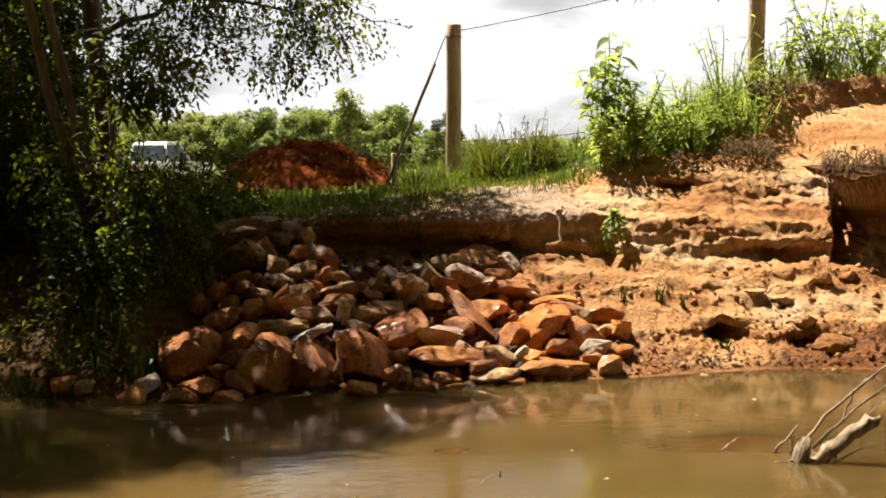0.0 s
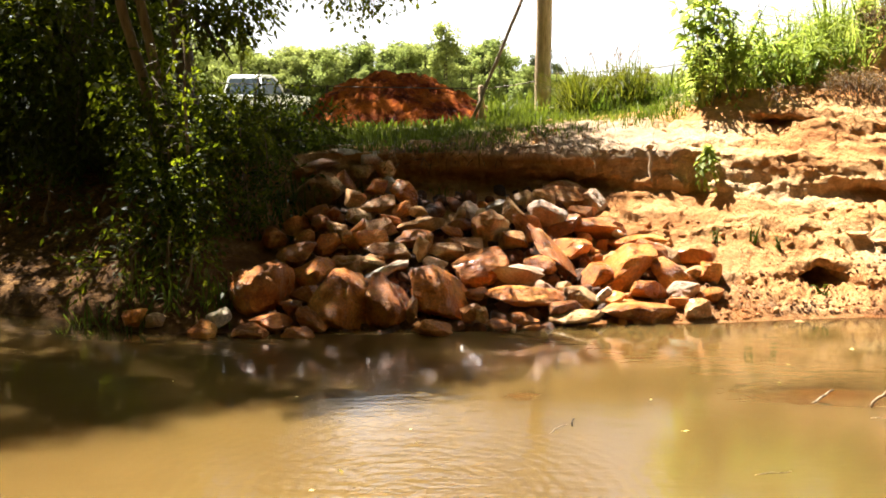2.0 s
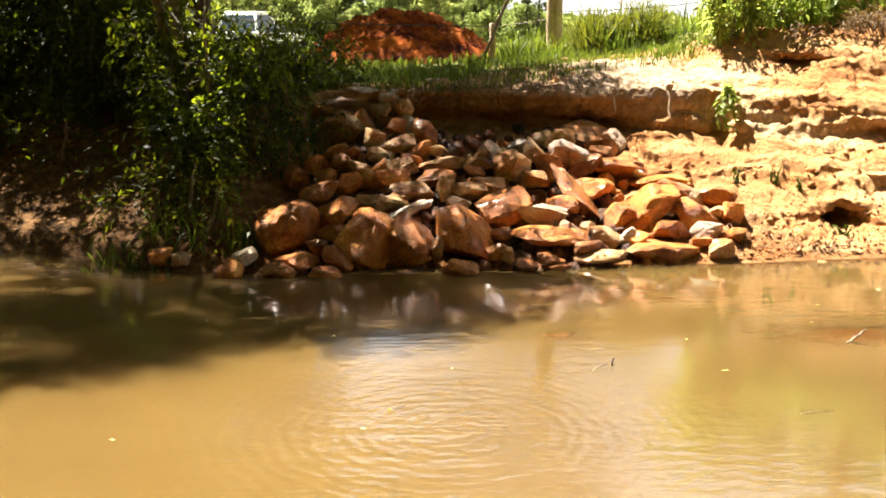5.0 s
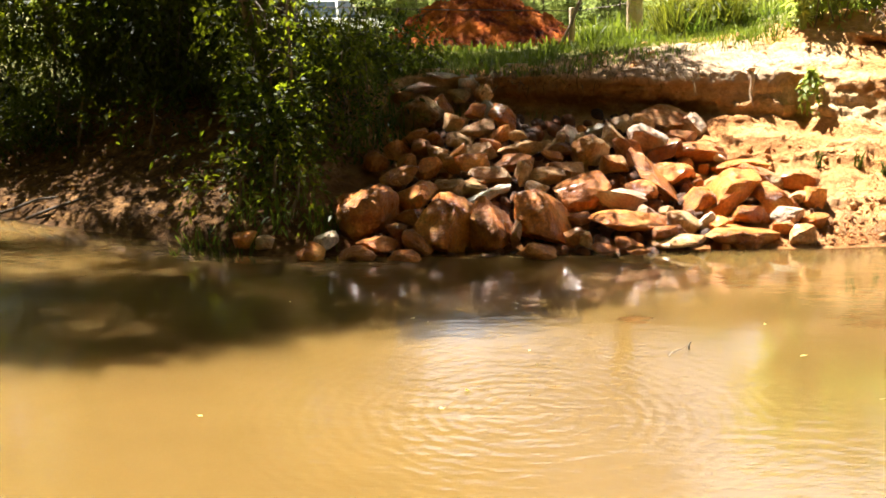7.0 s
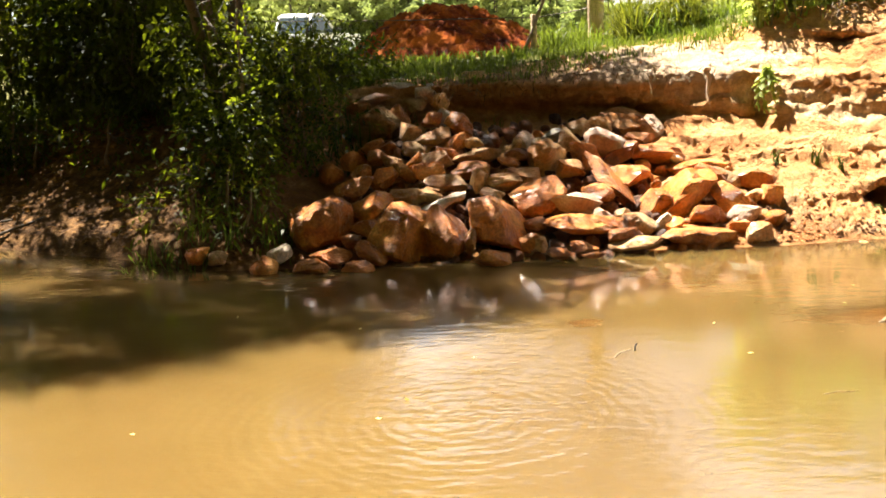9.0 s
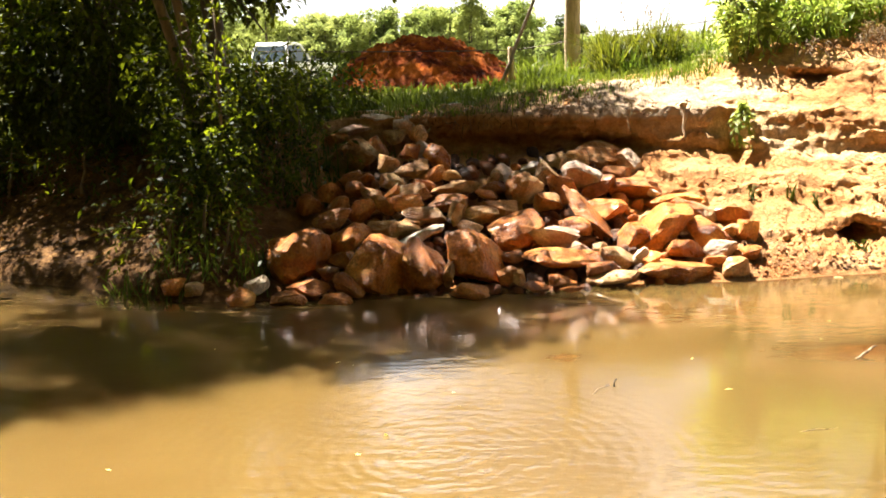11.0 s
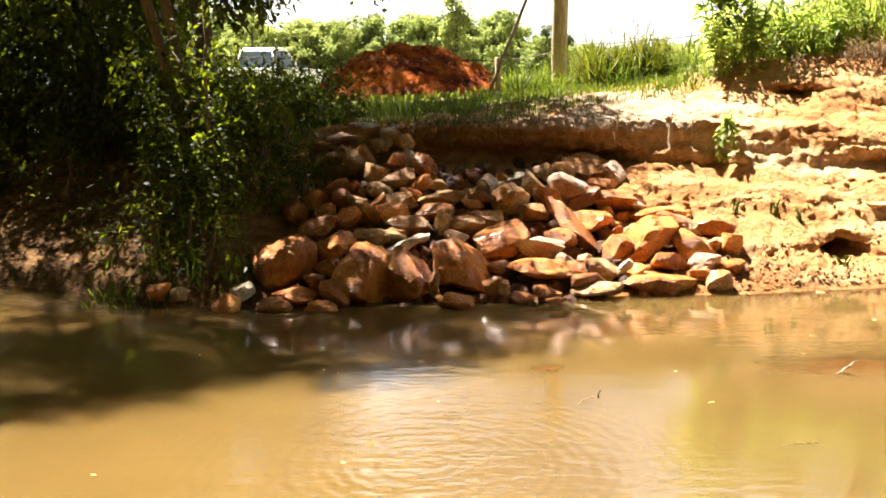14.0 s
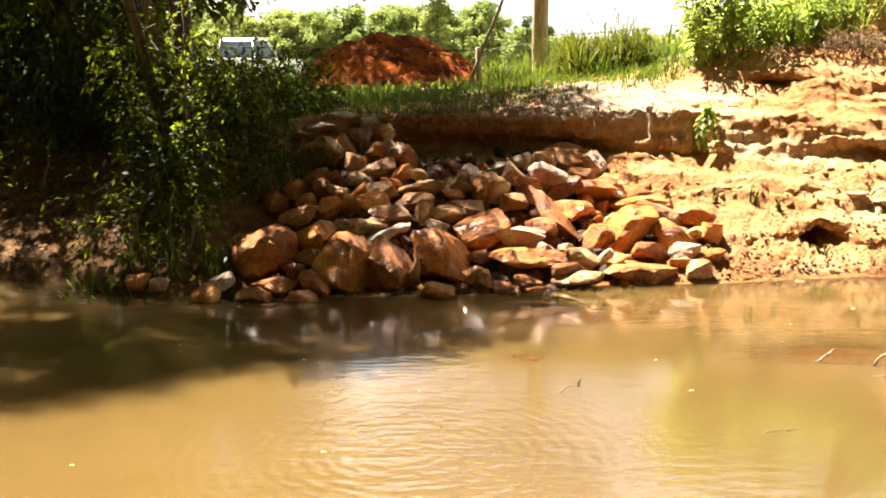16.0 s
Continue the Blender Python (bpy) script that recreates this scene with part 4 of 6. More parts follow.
# clods and pebbles on the bare bank
peb_v, peb_f = [], []
for k in range(700):
    if k < 520:
        x, y = rs.uniform(2.6, 7.5), rs.uniform(9.6, 11.4)
    else:
        x, y = rs.uniform(1.5, 8.0), rs.uniform(12.0, 14.0)
    s = 0.008 + 0.04 * rs.random() ** 5
    c = np.array([x, y, ground_z(x, y) + s * 0.15])
    turn = np.array(Euler(rs.uniform(0, 6, 3)).to_matrix())
    peb_v.append((lump_v * 2 * s * rs.uniform(0.7, 1.3, 3)) @ turn.T + c)
    peb_f.append(lump_f + len(lump_v) * k)
tagged(new("clods", quick_mesh("clods", np.concatenate(peb_v), np.concatenate(peb_f), EARTH, True)), "crumbled clods and pebbles of orange clay", "clods", "", "stuff")

# wet crumbs of mud along the waterline
MUD = stone_material("wet_mud", (0.09, 0.042, 0.018), (0.2, 0.1, 0.045), (0.4, 0.22, 0.1), 0.6, 0.2, 0.0)
mud_v, mud_f = [], []
for k in range(2200):
    x = rs.uniform(2.4, 7.4)
    y = float(np.interp(x, keys_x, keys[:, 0, 0])) + 0.05 + 0.75 * rs.random() ** 1.6
    s = 0.004 + 0.016 * rs.random() ** 4
    c = np.array([x, y, max(0.0, ground_z(x, y)) + s * 0.15])
    turn = np.array(Euler(rs.uniform(0, 6, 3)).to_matrix())
    mud_v.append((lump_v * 2 * s * rs.uniform(0.7, 1.4, 3)) @ turn.T + c)
    mud_f.append(lump_f + len(lump_v) * k)
tagged(new("mud_crumbs", quick_mesh("mud_crumbs", np.concatenate(mud_v), np.concatenate(mud_f), MUD, True)), "wet brown crumbs of mud along the waterline", "mud", "", "stuff")

# ---- red clay mounds in the field ----
def mound(x, y, wide, deep, high, lean, seed, label, earth=None):
    n, m = 190, 150
    v, f = [], []
    for i in range(n):
        for j in range(m):
            u, w = i / (n - 1) * 2 - 1, j / (m - 1) * 2 - 1
            r = math.sqrt(u * u + w * w)
            h = max(0.0, 1 - r ** 1.5) ** 0.9 if r < 1 else 0.0
            h *= 1 + lean * u
            px, py = x + u * wide / 2, y + w * deep / 2
            g = ground_z(px, py)
            nz = noise.fractal((px * 1.7 + seed, py * 1.7, 0), 0.8, 2.1, 6)
            clod = 0.8 * abs(noise.noise((px * 4, py * 4 + seed, 2))) + 0.55 * abs(noise.noise((px * 8, py * 8 + seed, 5))) + 0.4 * abs(noise.noise((px * 14, py * 14 + seed, 1)))
            v.append((px + 0.1 * noise.noise((px * 3, py * 3, 8)), py, g - 0.06 + h * high + (0.1 * nz + 0.13 * clod) * min(1, h * 3)))
    for i in range(n - 1):
        for j in range(m - 1):
            a = i * m + j
            f.append((a, a + m, a + m + 1, a + 1))
    return tagged(new("clay_mound", quick_mesh("clay_mound", v, f, earth or CLAY, True)), label, "dirt mound")


mound(0.6, 20.3, 3.7, 3.8, 0.95, -0.16, 3, "heap of fresh red clay behind the grassy bank")
mound(8.78, 33.0, 2.2, 2.2, 1.95 - ground_z(8.78, 33.0), 0.0, 11, "low heap of pale orange earth far in the field", stone_material("orange_earth", (0.2, 0.07, 0.025), (0.42, 0.17, 0.07), (0.6, 0.32, 0.17), 0.8, 0.08))

# ---- fence ----
def fence_post(x, y, foot, top, radius, seed, label):
    rng = random.Random(seed)
    ob = thing("fence_post", (x, y, foot), label, "fence post", "fence posts")
    h = top - foot
    pts = [(0.004 * math.sin(i), 0, -0.4 + (h + 0.4) * i / 12) for i in range(13)]
    radii = [radius * (1.04 - 0.05 * i / 12) for i in range(13)]
    pts.append((pts[-1][0], 0, h + 0.012))
    radii.append(radius * 0.86)
    part_mesh("pole", tube_mesh("pole", [(pts, radii)], POST_WOOD, 20, 0.012, rng), ob)
    for zz in (h - 0.16,):
        ring = [(math.cos(a) * radius * 1.06, math.sin(a) * radius * 1.06, zz + 0.01 * math.sin(a)) for a in np.linspace(0, 2 * math.pi, 17)]
        part_mesh("wire_loop", tube_mesh("wire_loop", [(ring, [0.006] * 17)], WIRE, 5), ob, "rusty wire tied round the post")
    return ob


fence_post(2.61, 16.2, ground_z(2.61, 16.2), 3.86, 0.108, 4, "tall weathered round wooden corner fence post")
fence_post(6.5, 14.6, ground_z(6.5, 14.6) - 0.05, 5.2, 0.11, 9, "tall weathered round wooden fence post on the high bank")
stake = thing("brace_stake", (1.76, 16.4, ground_z(1.76, 16.4)), "short grey wooden stake that anchors the post's brace", "stake")
sh = 2.02 - ground_z(1.76, 16.4)
part_mesh("pole", tube_mesh("pole", [([(0, 0, -0.25), (0.01, 0, sh * 0.5), (0, 0, sh), (0, 0, sh + 0.01)], [0.045, 0.042, 0.04, 0.03])], POST_WOOD, 12), stake)
rngw = random.Random(2)
brace = thing("brace_rod", (1.64, 16.38, 1.55), "weathered grey-brown brace pole wired to the corner post", "brace rod")
part_mesh("rod", tube_mesh("rod", [(bend((0, 0, 0), (0.7, -0.15, 1.77), 8, 0.0, rngw, 0.006), [0.024] * 8)], ROD_WOOD, 8), brace)
part_mesh("tie_wire", tube_mesh("tie_wire", [(bend((0.68, -0.146, 1.73), (0.86, -0.18, 2.18), 5, 0.0, rngw, 0.004), [0.008] * 5)], WIRE, 5), brace, "thin rusty wire")


def strand(a, b, sag, label, barbs=True):
    rng = random.Random(int(a[2] * 100))
    pts = bend(a, b, 30, -sag, rng, 0.006)
    runs = [(pts, [0.007] * 30)]
    ob = new("wire_strand", tube_mesh("wire_strand", runs, WIRE, 5))
    tagged(ob, label, "fence wire", "wires of the fence")
    if barbs:
        bits = []
        for i in range(2, 29, 1):
            c = pts[i]
            d = Vector((rng.uniform(-1, 1), rng.uniform(-1, 1), rng.uniform(-1, 1))).normalized() * 0.025
            bits.append(([c - d, c + d], [0.003, 0.003]))
        tagged(part_mesh("barb_wire", tube_mesh("barb_wire", bits, WIRE, 4), ob), kind="stuff")
    return ob


strand((-9.0, 14.6, 2.25), (1.76, 16.4, 1.98), 0.04, "taut dark barbed wire along the field edge")
strand((1.76, 16.4, 1.98), (2.55, 16.18, 2.1), 0.01, "taut dark barbed wire between stake and post", False)
strand((2.66, 16.2, 2.2), (6.5, 14.6, 2.75), 0.12, "slack dark barbed wire above the weeds")
strand((2.66, 16.2, 3.78), (6.5, 14.6, 4.6), 0.05, "thin barbed wire strung between the post tops")

# ---- white pickup truck ----
def box_bm(x0, x1, y0, y1, z0, z1, bevel=0.03):
    bm = bmesh.new()
    bmesh.ops.create_cube(bm, size=1)
    for v in bm.verts:
        v.co = ((x0 + x1) / 2 + v.co.x * (x1 - x0), (y0 + y1) / 2 + v.co.y * (y1 - y0), (z0 + z1) / 2 + v.co.z * (z1 - z0))
    if bevel:
        bmesh.ops.bevel(bm, geom=list(bm.edges), offset=bevel, segments=2, profile=0.7, affect="EDGES")
    return bm


def prism_bm(outline, half, bevel=0.02):
    """A body whose side outline (x, z) is drawn across the width 2 * half."""
    bm = bmesh.new()
    a = [bm.verts.new((x, -half, z)) for x, z in outline]
    b = [bm.verts.new((x, half, z)) for x, z in outline]
    bm.faces.new(a)
    bm.faces.new(b[::-1])
    for i in range(len(a)):
        j = (i + 1) % len(a)
        bm.faces.new((a[j], a[i], b[i], b[j]))
    bmesh.ops.recalc_face_normals(bm, faces=bm.faces)
    if bevel:
        bmesh.ops.bevel(bm, geom=list(bm.edges), offset=bevel, segments=2, profile=0.7, affect="EDGES")
    return bm


def pickup(x, y, z, turn):
    t = thing("pickup_truck", (x, y, z), "white pickup truck parked in the field beyond the trees", "truck")
    t.rotation_euler = (0, 0, radians(turn))
    part("hood", prism_bm([(0.75, 0.45), (2.45, 0.45), (2.5, 0.75), (2.45, 0.98), (0.75, 1.08)], 0.88, 0.05), PAINT, t)
    part("cab_body", box_bm(-0.75, 0.77, -0.9, 0.9, 0.42, 1.08, 0.05), PAINT, t)
    part("roof", prism_bm([(-0.63, 1.64), (-0.6, 1.72), (-0.45, 1.79), (0.12, 1.79), (0.28, 1.72), (0.34, 1.64)], 0.68, 0.045), PAINT, t)
    for s in (-1, 1):
        for (xa, za), (xb, zb) in (((-0.72, 1.07), (-0.6, 1.7)), ((0.82, 1.07), (0.28, 1.7))):
            part_mesh("pillar", tube_mesh("pillar", [([(xa, s * 0.82, za), (xb, s * 0.67, zb)], [0.045, 0.04])], PAINT, 8), t)
        part("bed_side", box_bm(-2.75, -0.78, s * 0.9 - 0.05, s * 0.9 + 0.05, 0.5, 1.05, 0.03), PAINT, t)
        vs = [(-0.66, s * 0.81, 1.08), (0.74, s * 0.81, 1.08), (0.24, s * 0.68, 1.67), (-0.56, s * 0.68, 1.67)]
        part_mesh("side_window", mesh_of("side_window", vs, [(0, 1, 2, 3)], GLASS), t, "dark side window glass")
        m = box_bm(0.62, 0.74, s * 1.0 - 0.09, s * 1.0 + 0.09, 1.1, 1.28, 0.03)
        part("wing_mirror", m, RUBBER, t, "black wing mirror")
        part("tail_lamp", box_bm(-2.79, -2.74, s * 0.83 - 0.06, s * 0.83 + 0.06, 0.7, 1.0, 0.015), RED_LENS, t, "red tail lamp")
        for wx in (-1.85, 1.6):
            w = part_mesh("wheel", tube_mesh("wheel", [([(wx, s * 0.72, 0.36), (wx, s * 0.94, 0.36)], [0.36, 0.36])], RUBBER, 24), t, "black tyre")
            part_mesh("rim", tube_mesh("rim", [([(wx, s * 0.93, 0.36), (wx, s * 0.955, 0.36)], [0.21, 0.19])], CHROME, 16), w, "steel rim")
    part("tailgate", box_bm(-2.77, -2.7, -0.9, 0.9, 0.5, 1.04, 0.02), PAINT, t)
    part("bed_floor", box_bm(-2.72, -0.78, -0.86, 0.86, 0.5, 0.62, 0.01), PAINT, t)
    part("rear_bumper", box_bm(-2.92, -2.78, -0.88, 0.88, 0.42, 0.58, 0.03), CHROME, t, "chrome rear bumper")
    part_mesh("rear_window", mesh_of("rear_window", [(-0.74, -0.76, 1.1), (-0.74, 0.76, 1.1), (-0.61, 0.6, 1.66), (-0.61, -0.6, 1.66)], [(0, 1, 2, 3)], GLASS), t, "dark rear window glass")
    part_mesh("windscreen", mesh_of("windscreen", [(0.84, -0.76, 1.09), (0.84, 0.76, 1.09), (0.3, 0.62, 1.67), (0.3, -0.62, 1.67)], [(0, 1, 2, 3)], GLASS), t, "windscreen glass")
    return t


pickup(-4.25, 43.0, ground_z(-4.25, 43.0), 62)

# ---- driftwood in the creek ----
def driftwood():
    rng = random.Random(8)
    ob = thing("driftwood", (3.55, 6.7, 0), "grey broken driftwood limb stuck in the shallow water", "driftwood")
    pts = bend((0.0, 0.0, -0.06), (0.5, -0.05, 0.3), 14, 0.02, rng, 0.014)
    part_mesh("limb", tube_mesh("limb", [(pts, [0.045, 0.058, 0.046, 0.052, 0.06, 0.043, 0.046, 0.053, 0.04, 0.043, 0.036, 0.047, 0.03, 0.01])], DRIFTWOOD, 14, 0.34, rng), ob)
    bm = rock_shape(31, 3)
    for v in bm.verts:
        up = v.co.z + 0.5
        jag = 0.06 * noise.noise((v.co.x * 9, v.co.y * 9, 1.0)) if up > 0.6 else 0.0
        v.co = Vector((v.co.x * (0.13 - 0.05 * up) - 0.05 + 0.05 * up, v.co.y * 0.1, up * 0.22 - 0.05 + jag))
    part("stump_end", bm, DRIFTWOOD, ob, "", True)
    for a, b, r, s in (((0, 0.1, 0.08), (0.78, 0.3, 0.62), 0.012, 0.03), ((0.1, 0.1, 0.06), (0.62, 0.2, 0.4), 0.009, 0.03), ((-0.1, 0.25, 0.0), (0.06, 0.24, 0.19), 0.011, 0.0),
                       ((-0.01, 0.2, 0.0), (0.03, 0.25, 0.16), 0.009, 0.0), ((0.3, 0.15, 0.2), (0.55, 0.25, 0.5), 0.007, 0.02), ((0.15, -0.1, 0.01), (0.62, -0.02, 0.1), 0.006, 0.04), ((-0.2, 0.02, 0.0), (-0.02, 0.0, 0.02), 0.005, 0.0), ((0.12, 0.08, 0.1), (0.7, 0.16, 0.5), 0.006, 0.02), ((0.35, 0.0, 0.2), (0.66, 0.1, 0.44), 0.005, 0.01)):
        q = bend(a, b, 8, s, rng, 0.012)
        part_mesh("twig", tube_mesh("twig", [(q, [r * (1 - 0.06 * i) for i in range(8)])], DRIFTWOOD, 6), ob)


driftwood()


def water_twig(ax, ay, bx, by, high, label, thick=0.01, wood=None):
    rng = random.Random(int(ax * 37 + ay * 11))
    pts = bend((ax, ay, -0.03), (bx, by, high), 7, 0.01, rng, 0.006)
    tagged(new("twig", tube_mesh("twig", [(pts, [thick * k for k in (1, 1, 0.9, 0.9, 0.8, 0.7, 0.5)])], wood or DRIFTWOOD, 6)), label, "twig", "twigs in the water")


water_twig(3.08, 7.05, 3.3, 7.2, 0.05, "bent brown twig lying in the shallow water")
water_twig(1.46, 6.6, 1.485, 6.62, 0.045, "short upright twig with a dark tip in the water", 0.006, BARK)
water_twig(1.2, 6.35, 1.44, 6.6, 0.012, "thin submerged twig barely above the water", 0.005)
water_twig(2.12, 5.68, 2.5, 5.74, 0.004, "thin brown stick afloat on the water", 0.0032)
rs = np.random.RandomState(12)
for k in range(15):
    x, y = rs.uniform(-2.2, 5.0), rs.uniform(4.6, 8.8)
    a = rs.uniform(0, 6.28)
    me = leaves_mesh("floating_leaf", [(0, 0, 0)], [(math.cos(a), math.sin(a), 0.02)], [rs.uniform(0.02, 0.05)], [rs.uniform(0.012, 0.03)], FALLEN, rs, 0.1)
    ob = new("floating_leaf", me)
    ob.location = (x, y, 0.008)
    tagged(ob, "small pale yellow leaf floating on the water", "leaf", "leaves afloat")

# hanging root on the cliff
rngr = random.Random(4)
root_y = face_y(3.14, 1.36)
root = thing("hanging_root", (3.14, root_y - 0.04, ground_z(3.14, root_y + 0.1) + 0.02), "pale bare root hanging over the cliff edge", "root")
down = [(0.01 * math.sin(k), face_y(3.14, root.location.z - 0.06 - 0.045 * k) - root.location.y - 0.02, -0.06 - 0.045 * k) for k in range(8)]
part_mesh("strand", tube_mesh("strand", [([(0, 0.1, 0.0)] + down, [0.03, 0.03, 0.025, 0.022, 0.02, 0.017, 0.015, 0.012, 0.006])], PALE_ROOT, 8), root)
bm = rock_shape(91, 2)
for v in bm.verts:
    v.co = Vector((v.co.x * 0.09, v.co.y * 0.09 + 0.03, v.co.z * 0.08 - 0.02))
part("knot", bm, PALE_ROOT, root, "", True)
for k in range(4):
    part_mesh("strand", tube_mesh("strand", [(bend((0, 0.05, 0), (rngr.uniform(-0.15, 0.15), 0.12, rngr.uniform(-0.05, 0.04)), 5, 0.02, rngr, 0.01), [0.012, 0.01, 0.008, 0.006, 0.003])], PALE_ROOT, 6), root)

# ---- grass ----
def turf_points(rs, n, x0, x1, y0, y1, keep):
    pts = np.stack([rs.uniform(x0, x1, n), rs.uniform(y0, y1, n)], 1)
    m = np.array([keep(x, y) for x, y in pts])
    return on_ground(pts[m])


rs = np.random.RandomState(21)
edge_y = lambda x: 12.08 + 0.5 * min(2.2, max(0.0, x - 1.1)) - 0.2 * noise.noise((x * 1.7, 0, 3))
bank_grass = turf_points(rs, 21000, -2.6, 3.6, 11.9, 15.5, lambda x, y: y > edge_y(x) - 0.25 * abs(rs.normal()) and (noise.noise((x * 1.8, y * 1.8, 0)) > -0.15 + 0.2 * rs.normal()))
h = (0.03 + 0.16 * rs.random(len(bank_grass)) ** 2.2) * (1 + 0.5 * np.array([noise.noise((x * 2.2, y * 2.2, 4)) for x, y, z in bank_grass]))
tagged(new("bank_grass", blades_mesh("bank_grass", bank_grass, h, 0.005 + 0.007 * rs.random(len(h)), GRASS, rs, 0.8)), "short green grass on the bank's brow", "grass", "", "stuff")
field = turf_points(rs, 26000, -16, 14, 15.4, 34, lambda x, y: (x - 0.6) ** 2 / 2.6 + (y - 20.3) ** 2 / 3.0 > 1 and noise.noise((x * 0.9, y * 0.9, 9)) > -0.2 + 0.2 * rs.normal())
h = np.where((field[:, 0] < 1.9) & (field[:, 1] < 21), 0.06 + 0.12 * rs.random(len(field)), 0.2 + 0.3 * rs.random(len(field)))
tagged(new("field_grass", blades_mesh("field_grass", field, h, 0.02 + 0.02 * rs.random(len(h)), GRASS, rs, 0.5)), "rough green grass of the field", "grass", "", "stuff")


def tall_grass(name, n, x0, x1, y0, y1, low, high, label, seed, material=None):
    r = np.random.RandomState(seed)
    pts = turf_points(r, n, x0, x1, y0, y1, lambda x, y: noise.noise((x * 2.1, y * 2.1, seed)) > -0.25)
    h = low + (high - low) * r.random(len(pts)) ** 2.0
    a = blades_mesh(name, pts, h, 0.007 + 0.011 * r.random(len(pts)), material or GRASS, r, 0.7)
    ob = new(name, a)
    tagged(ob, label, "grass", "", "stuff")


tall_grass("tall_grass", 1500, 1.9, 3.2, 15.2, 17.2, 0.12, 0.45, "tall seeding grass round the corner post", 31)
tall_grass("tall_grass", 2600, 2.75, 3.65, 14.4, 15.6, 0.25, 0.85, "tall dark green grass clump beside the post", 32, GRASS_DARK)
tall_grass("tall_grass", 800, 2.9, 3.75, 14.3, 15.6, 0.15, 0.45, "tall light green grass among the dark clump", 37, GRASS)
tall_grass("tall_grass", 900, 3.7, 4.4, 14.0, 16.0, 0.06, 0.17, "short yellow-green grass on the bank", 36, GRASS)
tall_grass("tall_grass", 1900, 4.3, 6.2, 13.6, 15.0, 0.3, 0.95, "dense tall light green grass on the upper bank", 33, LEAF_BRIGHT)
tall_grass("tall_grass", 1200, 5.6, 8.8, 14.2, 15.6, 0.15, 0.5, "tall green grass along the high bank top", 34, LEAF_BRIGHT)
tall_grass("tall_grass", 700, 3.3, 4.3, 13.1, 14.0, 0.06, 0.2, "yellow-green grass at the bank's edge", 35, GRASS)


def seed_heads(n, x0, x1, y0, y1, low, high, seed):
    r = random.Random(seed)
    for _ in range(n):
        x, y = r.uniform(x0, x1), r.uniform(y0, y1)
        z = ground_z(x, y)
        hh = r.uniform(low, high)
        ob = thing("grass_stalk", (x, y, z), "tall thin grass stalk with a drooping seed head", "grass stalk", "seeding grass stalks")
        lean = r.uniform(-0.2, 0.2)
        pts = [(lean * t * t, 0.1 * lean * t, hh * t) for t in (0, 0.25, 0.5, 0.75, 0.9, 1.0)]
        part_mesh("stalk", tube_mesh("stalk", [(pts, [0.006, 0.005, 0.005, 0.004, 0.003, 0.002])], GRASS, 5), ob)
        rr = np.random.RandomState(r.randint(0, 9999))
        k = 14
        base = np.array([(lean * t * t, 0, hh * t) for t in np.linspace(0.84, 1.0, k)])
        part_mesh("seed_head", leaves_mesh("seed_head", base, rr.normal(size=(k, 3)) * 0.6 + [0.3 * lean, 0, 0.7], np.full(k, 0.05), np.full(k, 0.012), DRY, rr), ob)


seed_heads(12, 2.9, 3.8, 14.6, 15.8, 0.6, 0.95, 6)
seed_heads(8, 5.0, 7.5, 14.2, 15.0, 0.6, 1.0, 7)


# ---- leafy weeds ----
def big_leaf_mesh(name, length, width, material, seed):
    """A broad pointed leaf, folded along its rib and arched."""
    rng = random.Random(seed)
    v, f = [], []
    n = 7
    for i in range(n):
        t = i / (n - 1)
        w = width * 0.5 * math.sin(math.pi * min(1, t * 0.96 + 0.02)) ** 0.8 * (1 - 0.35 * t)
        z = -0.5 * length * t * t * 0.6
        wob = rng.uniform(-0.004, 0.004)
        v += [(length * t, -w, z + w * 0.35 + wob), (length * t, 0, z), (length * t, w, z + w * 0.35 - wob)]
    for i in range(n - 1):
        for k in range(2):
            a = i * 3 + k
            f.append((a, a + 1, a + 4, a + 3))
    return mesh_of(name, v, f, material, True)


def leafy_weed(x, y, z, high, stems, leaf_len, leaf_wide, per_stem, spread, seed, label, material=None, name="weed"):
    """A weed with several stalks; each broad leaf is a piece of its own."""
    material = material or LEAF_BRIGHT
    rng = random.Random(seed)
    ob = thing(name, (x, y, z), label, "weed", "weeds on the bank")
    kinds = [big_leaf_mesh("leaf", leaf_len * s, leaf_wide * s, material, seed + k) for k, s in enumerate((0.7, 0.9, 1.1, 1.3))]
    for _ in range(stems):
        a = rng.uniform(0, 6.28)
        reach = rng.uniform(0.1, 1.0) * spread
        hh = high * rng.uniform(0.65, 1.0)
        tip = Vector((math.cos(a) * reach, math.sin(a) * reach, hh))
        pts = bend((rng.uniform(-0.06, 0.06), rng.uniform(-0.06, 0.06), -0.05), tip, 8, 0.0, rng, 0.015)
        for i, p in enumerate(pts):
            p.x *= (i / 7) ** 0.5 if i else 1
        stem = part_mesh("stem", tube_mesh("stem", [(pts, [0.014 - 0.0014 * i for i in range(8)])], material, 6), ob)
        for k in range(per_stem):
            t = 0.25 + 0.75 * k / max(1, per_stem - 1)
            i = min(6, int(t * 7))
            p = pts[i].lerp(pts[i + 1], t * 7 - i)
            b = k * 2.4 + rng.uniform(-0.4, 0.4)
            leaf = part_mesh("leaf", kinds[rng.randrange(4)], stem)
            leaf.location = p
            leaf.rotation_euler = (rng.uniform(-0.4, 0.4), rng.uniform(-0.5, 0.45), b)
    return ob


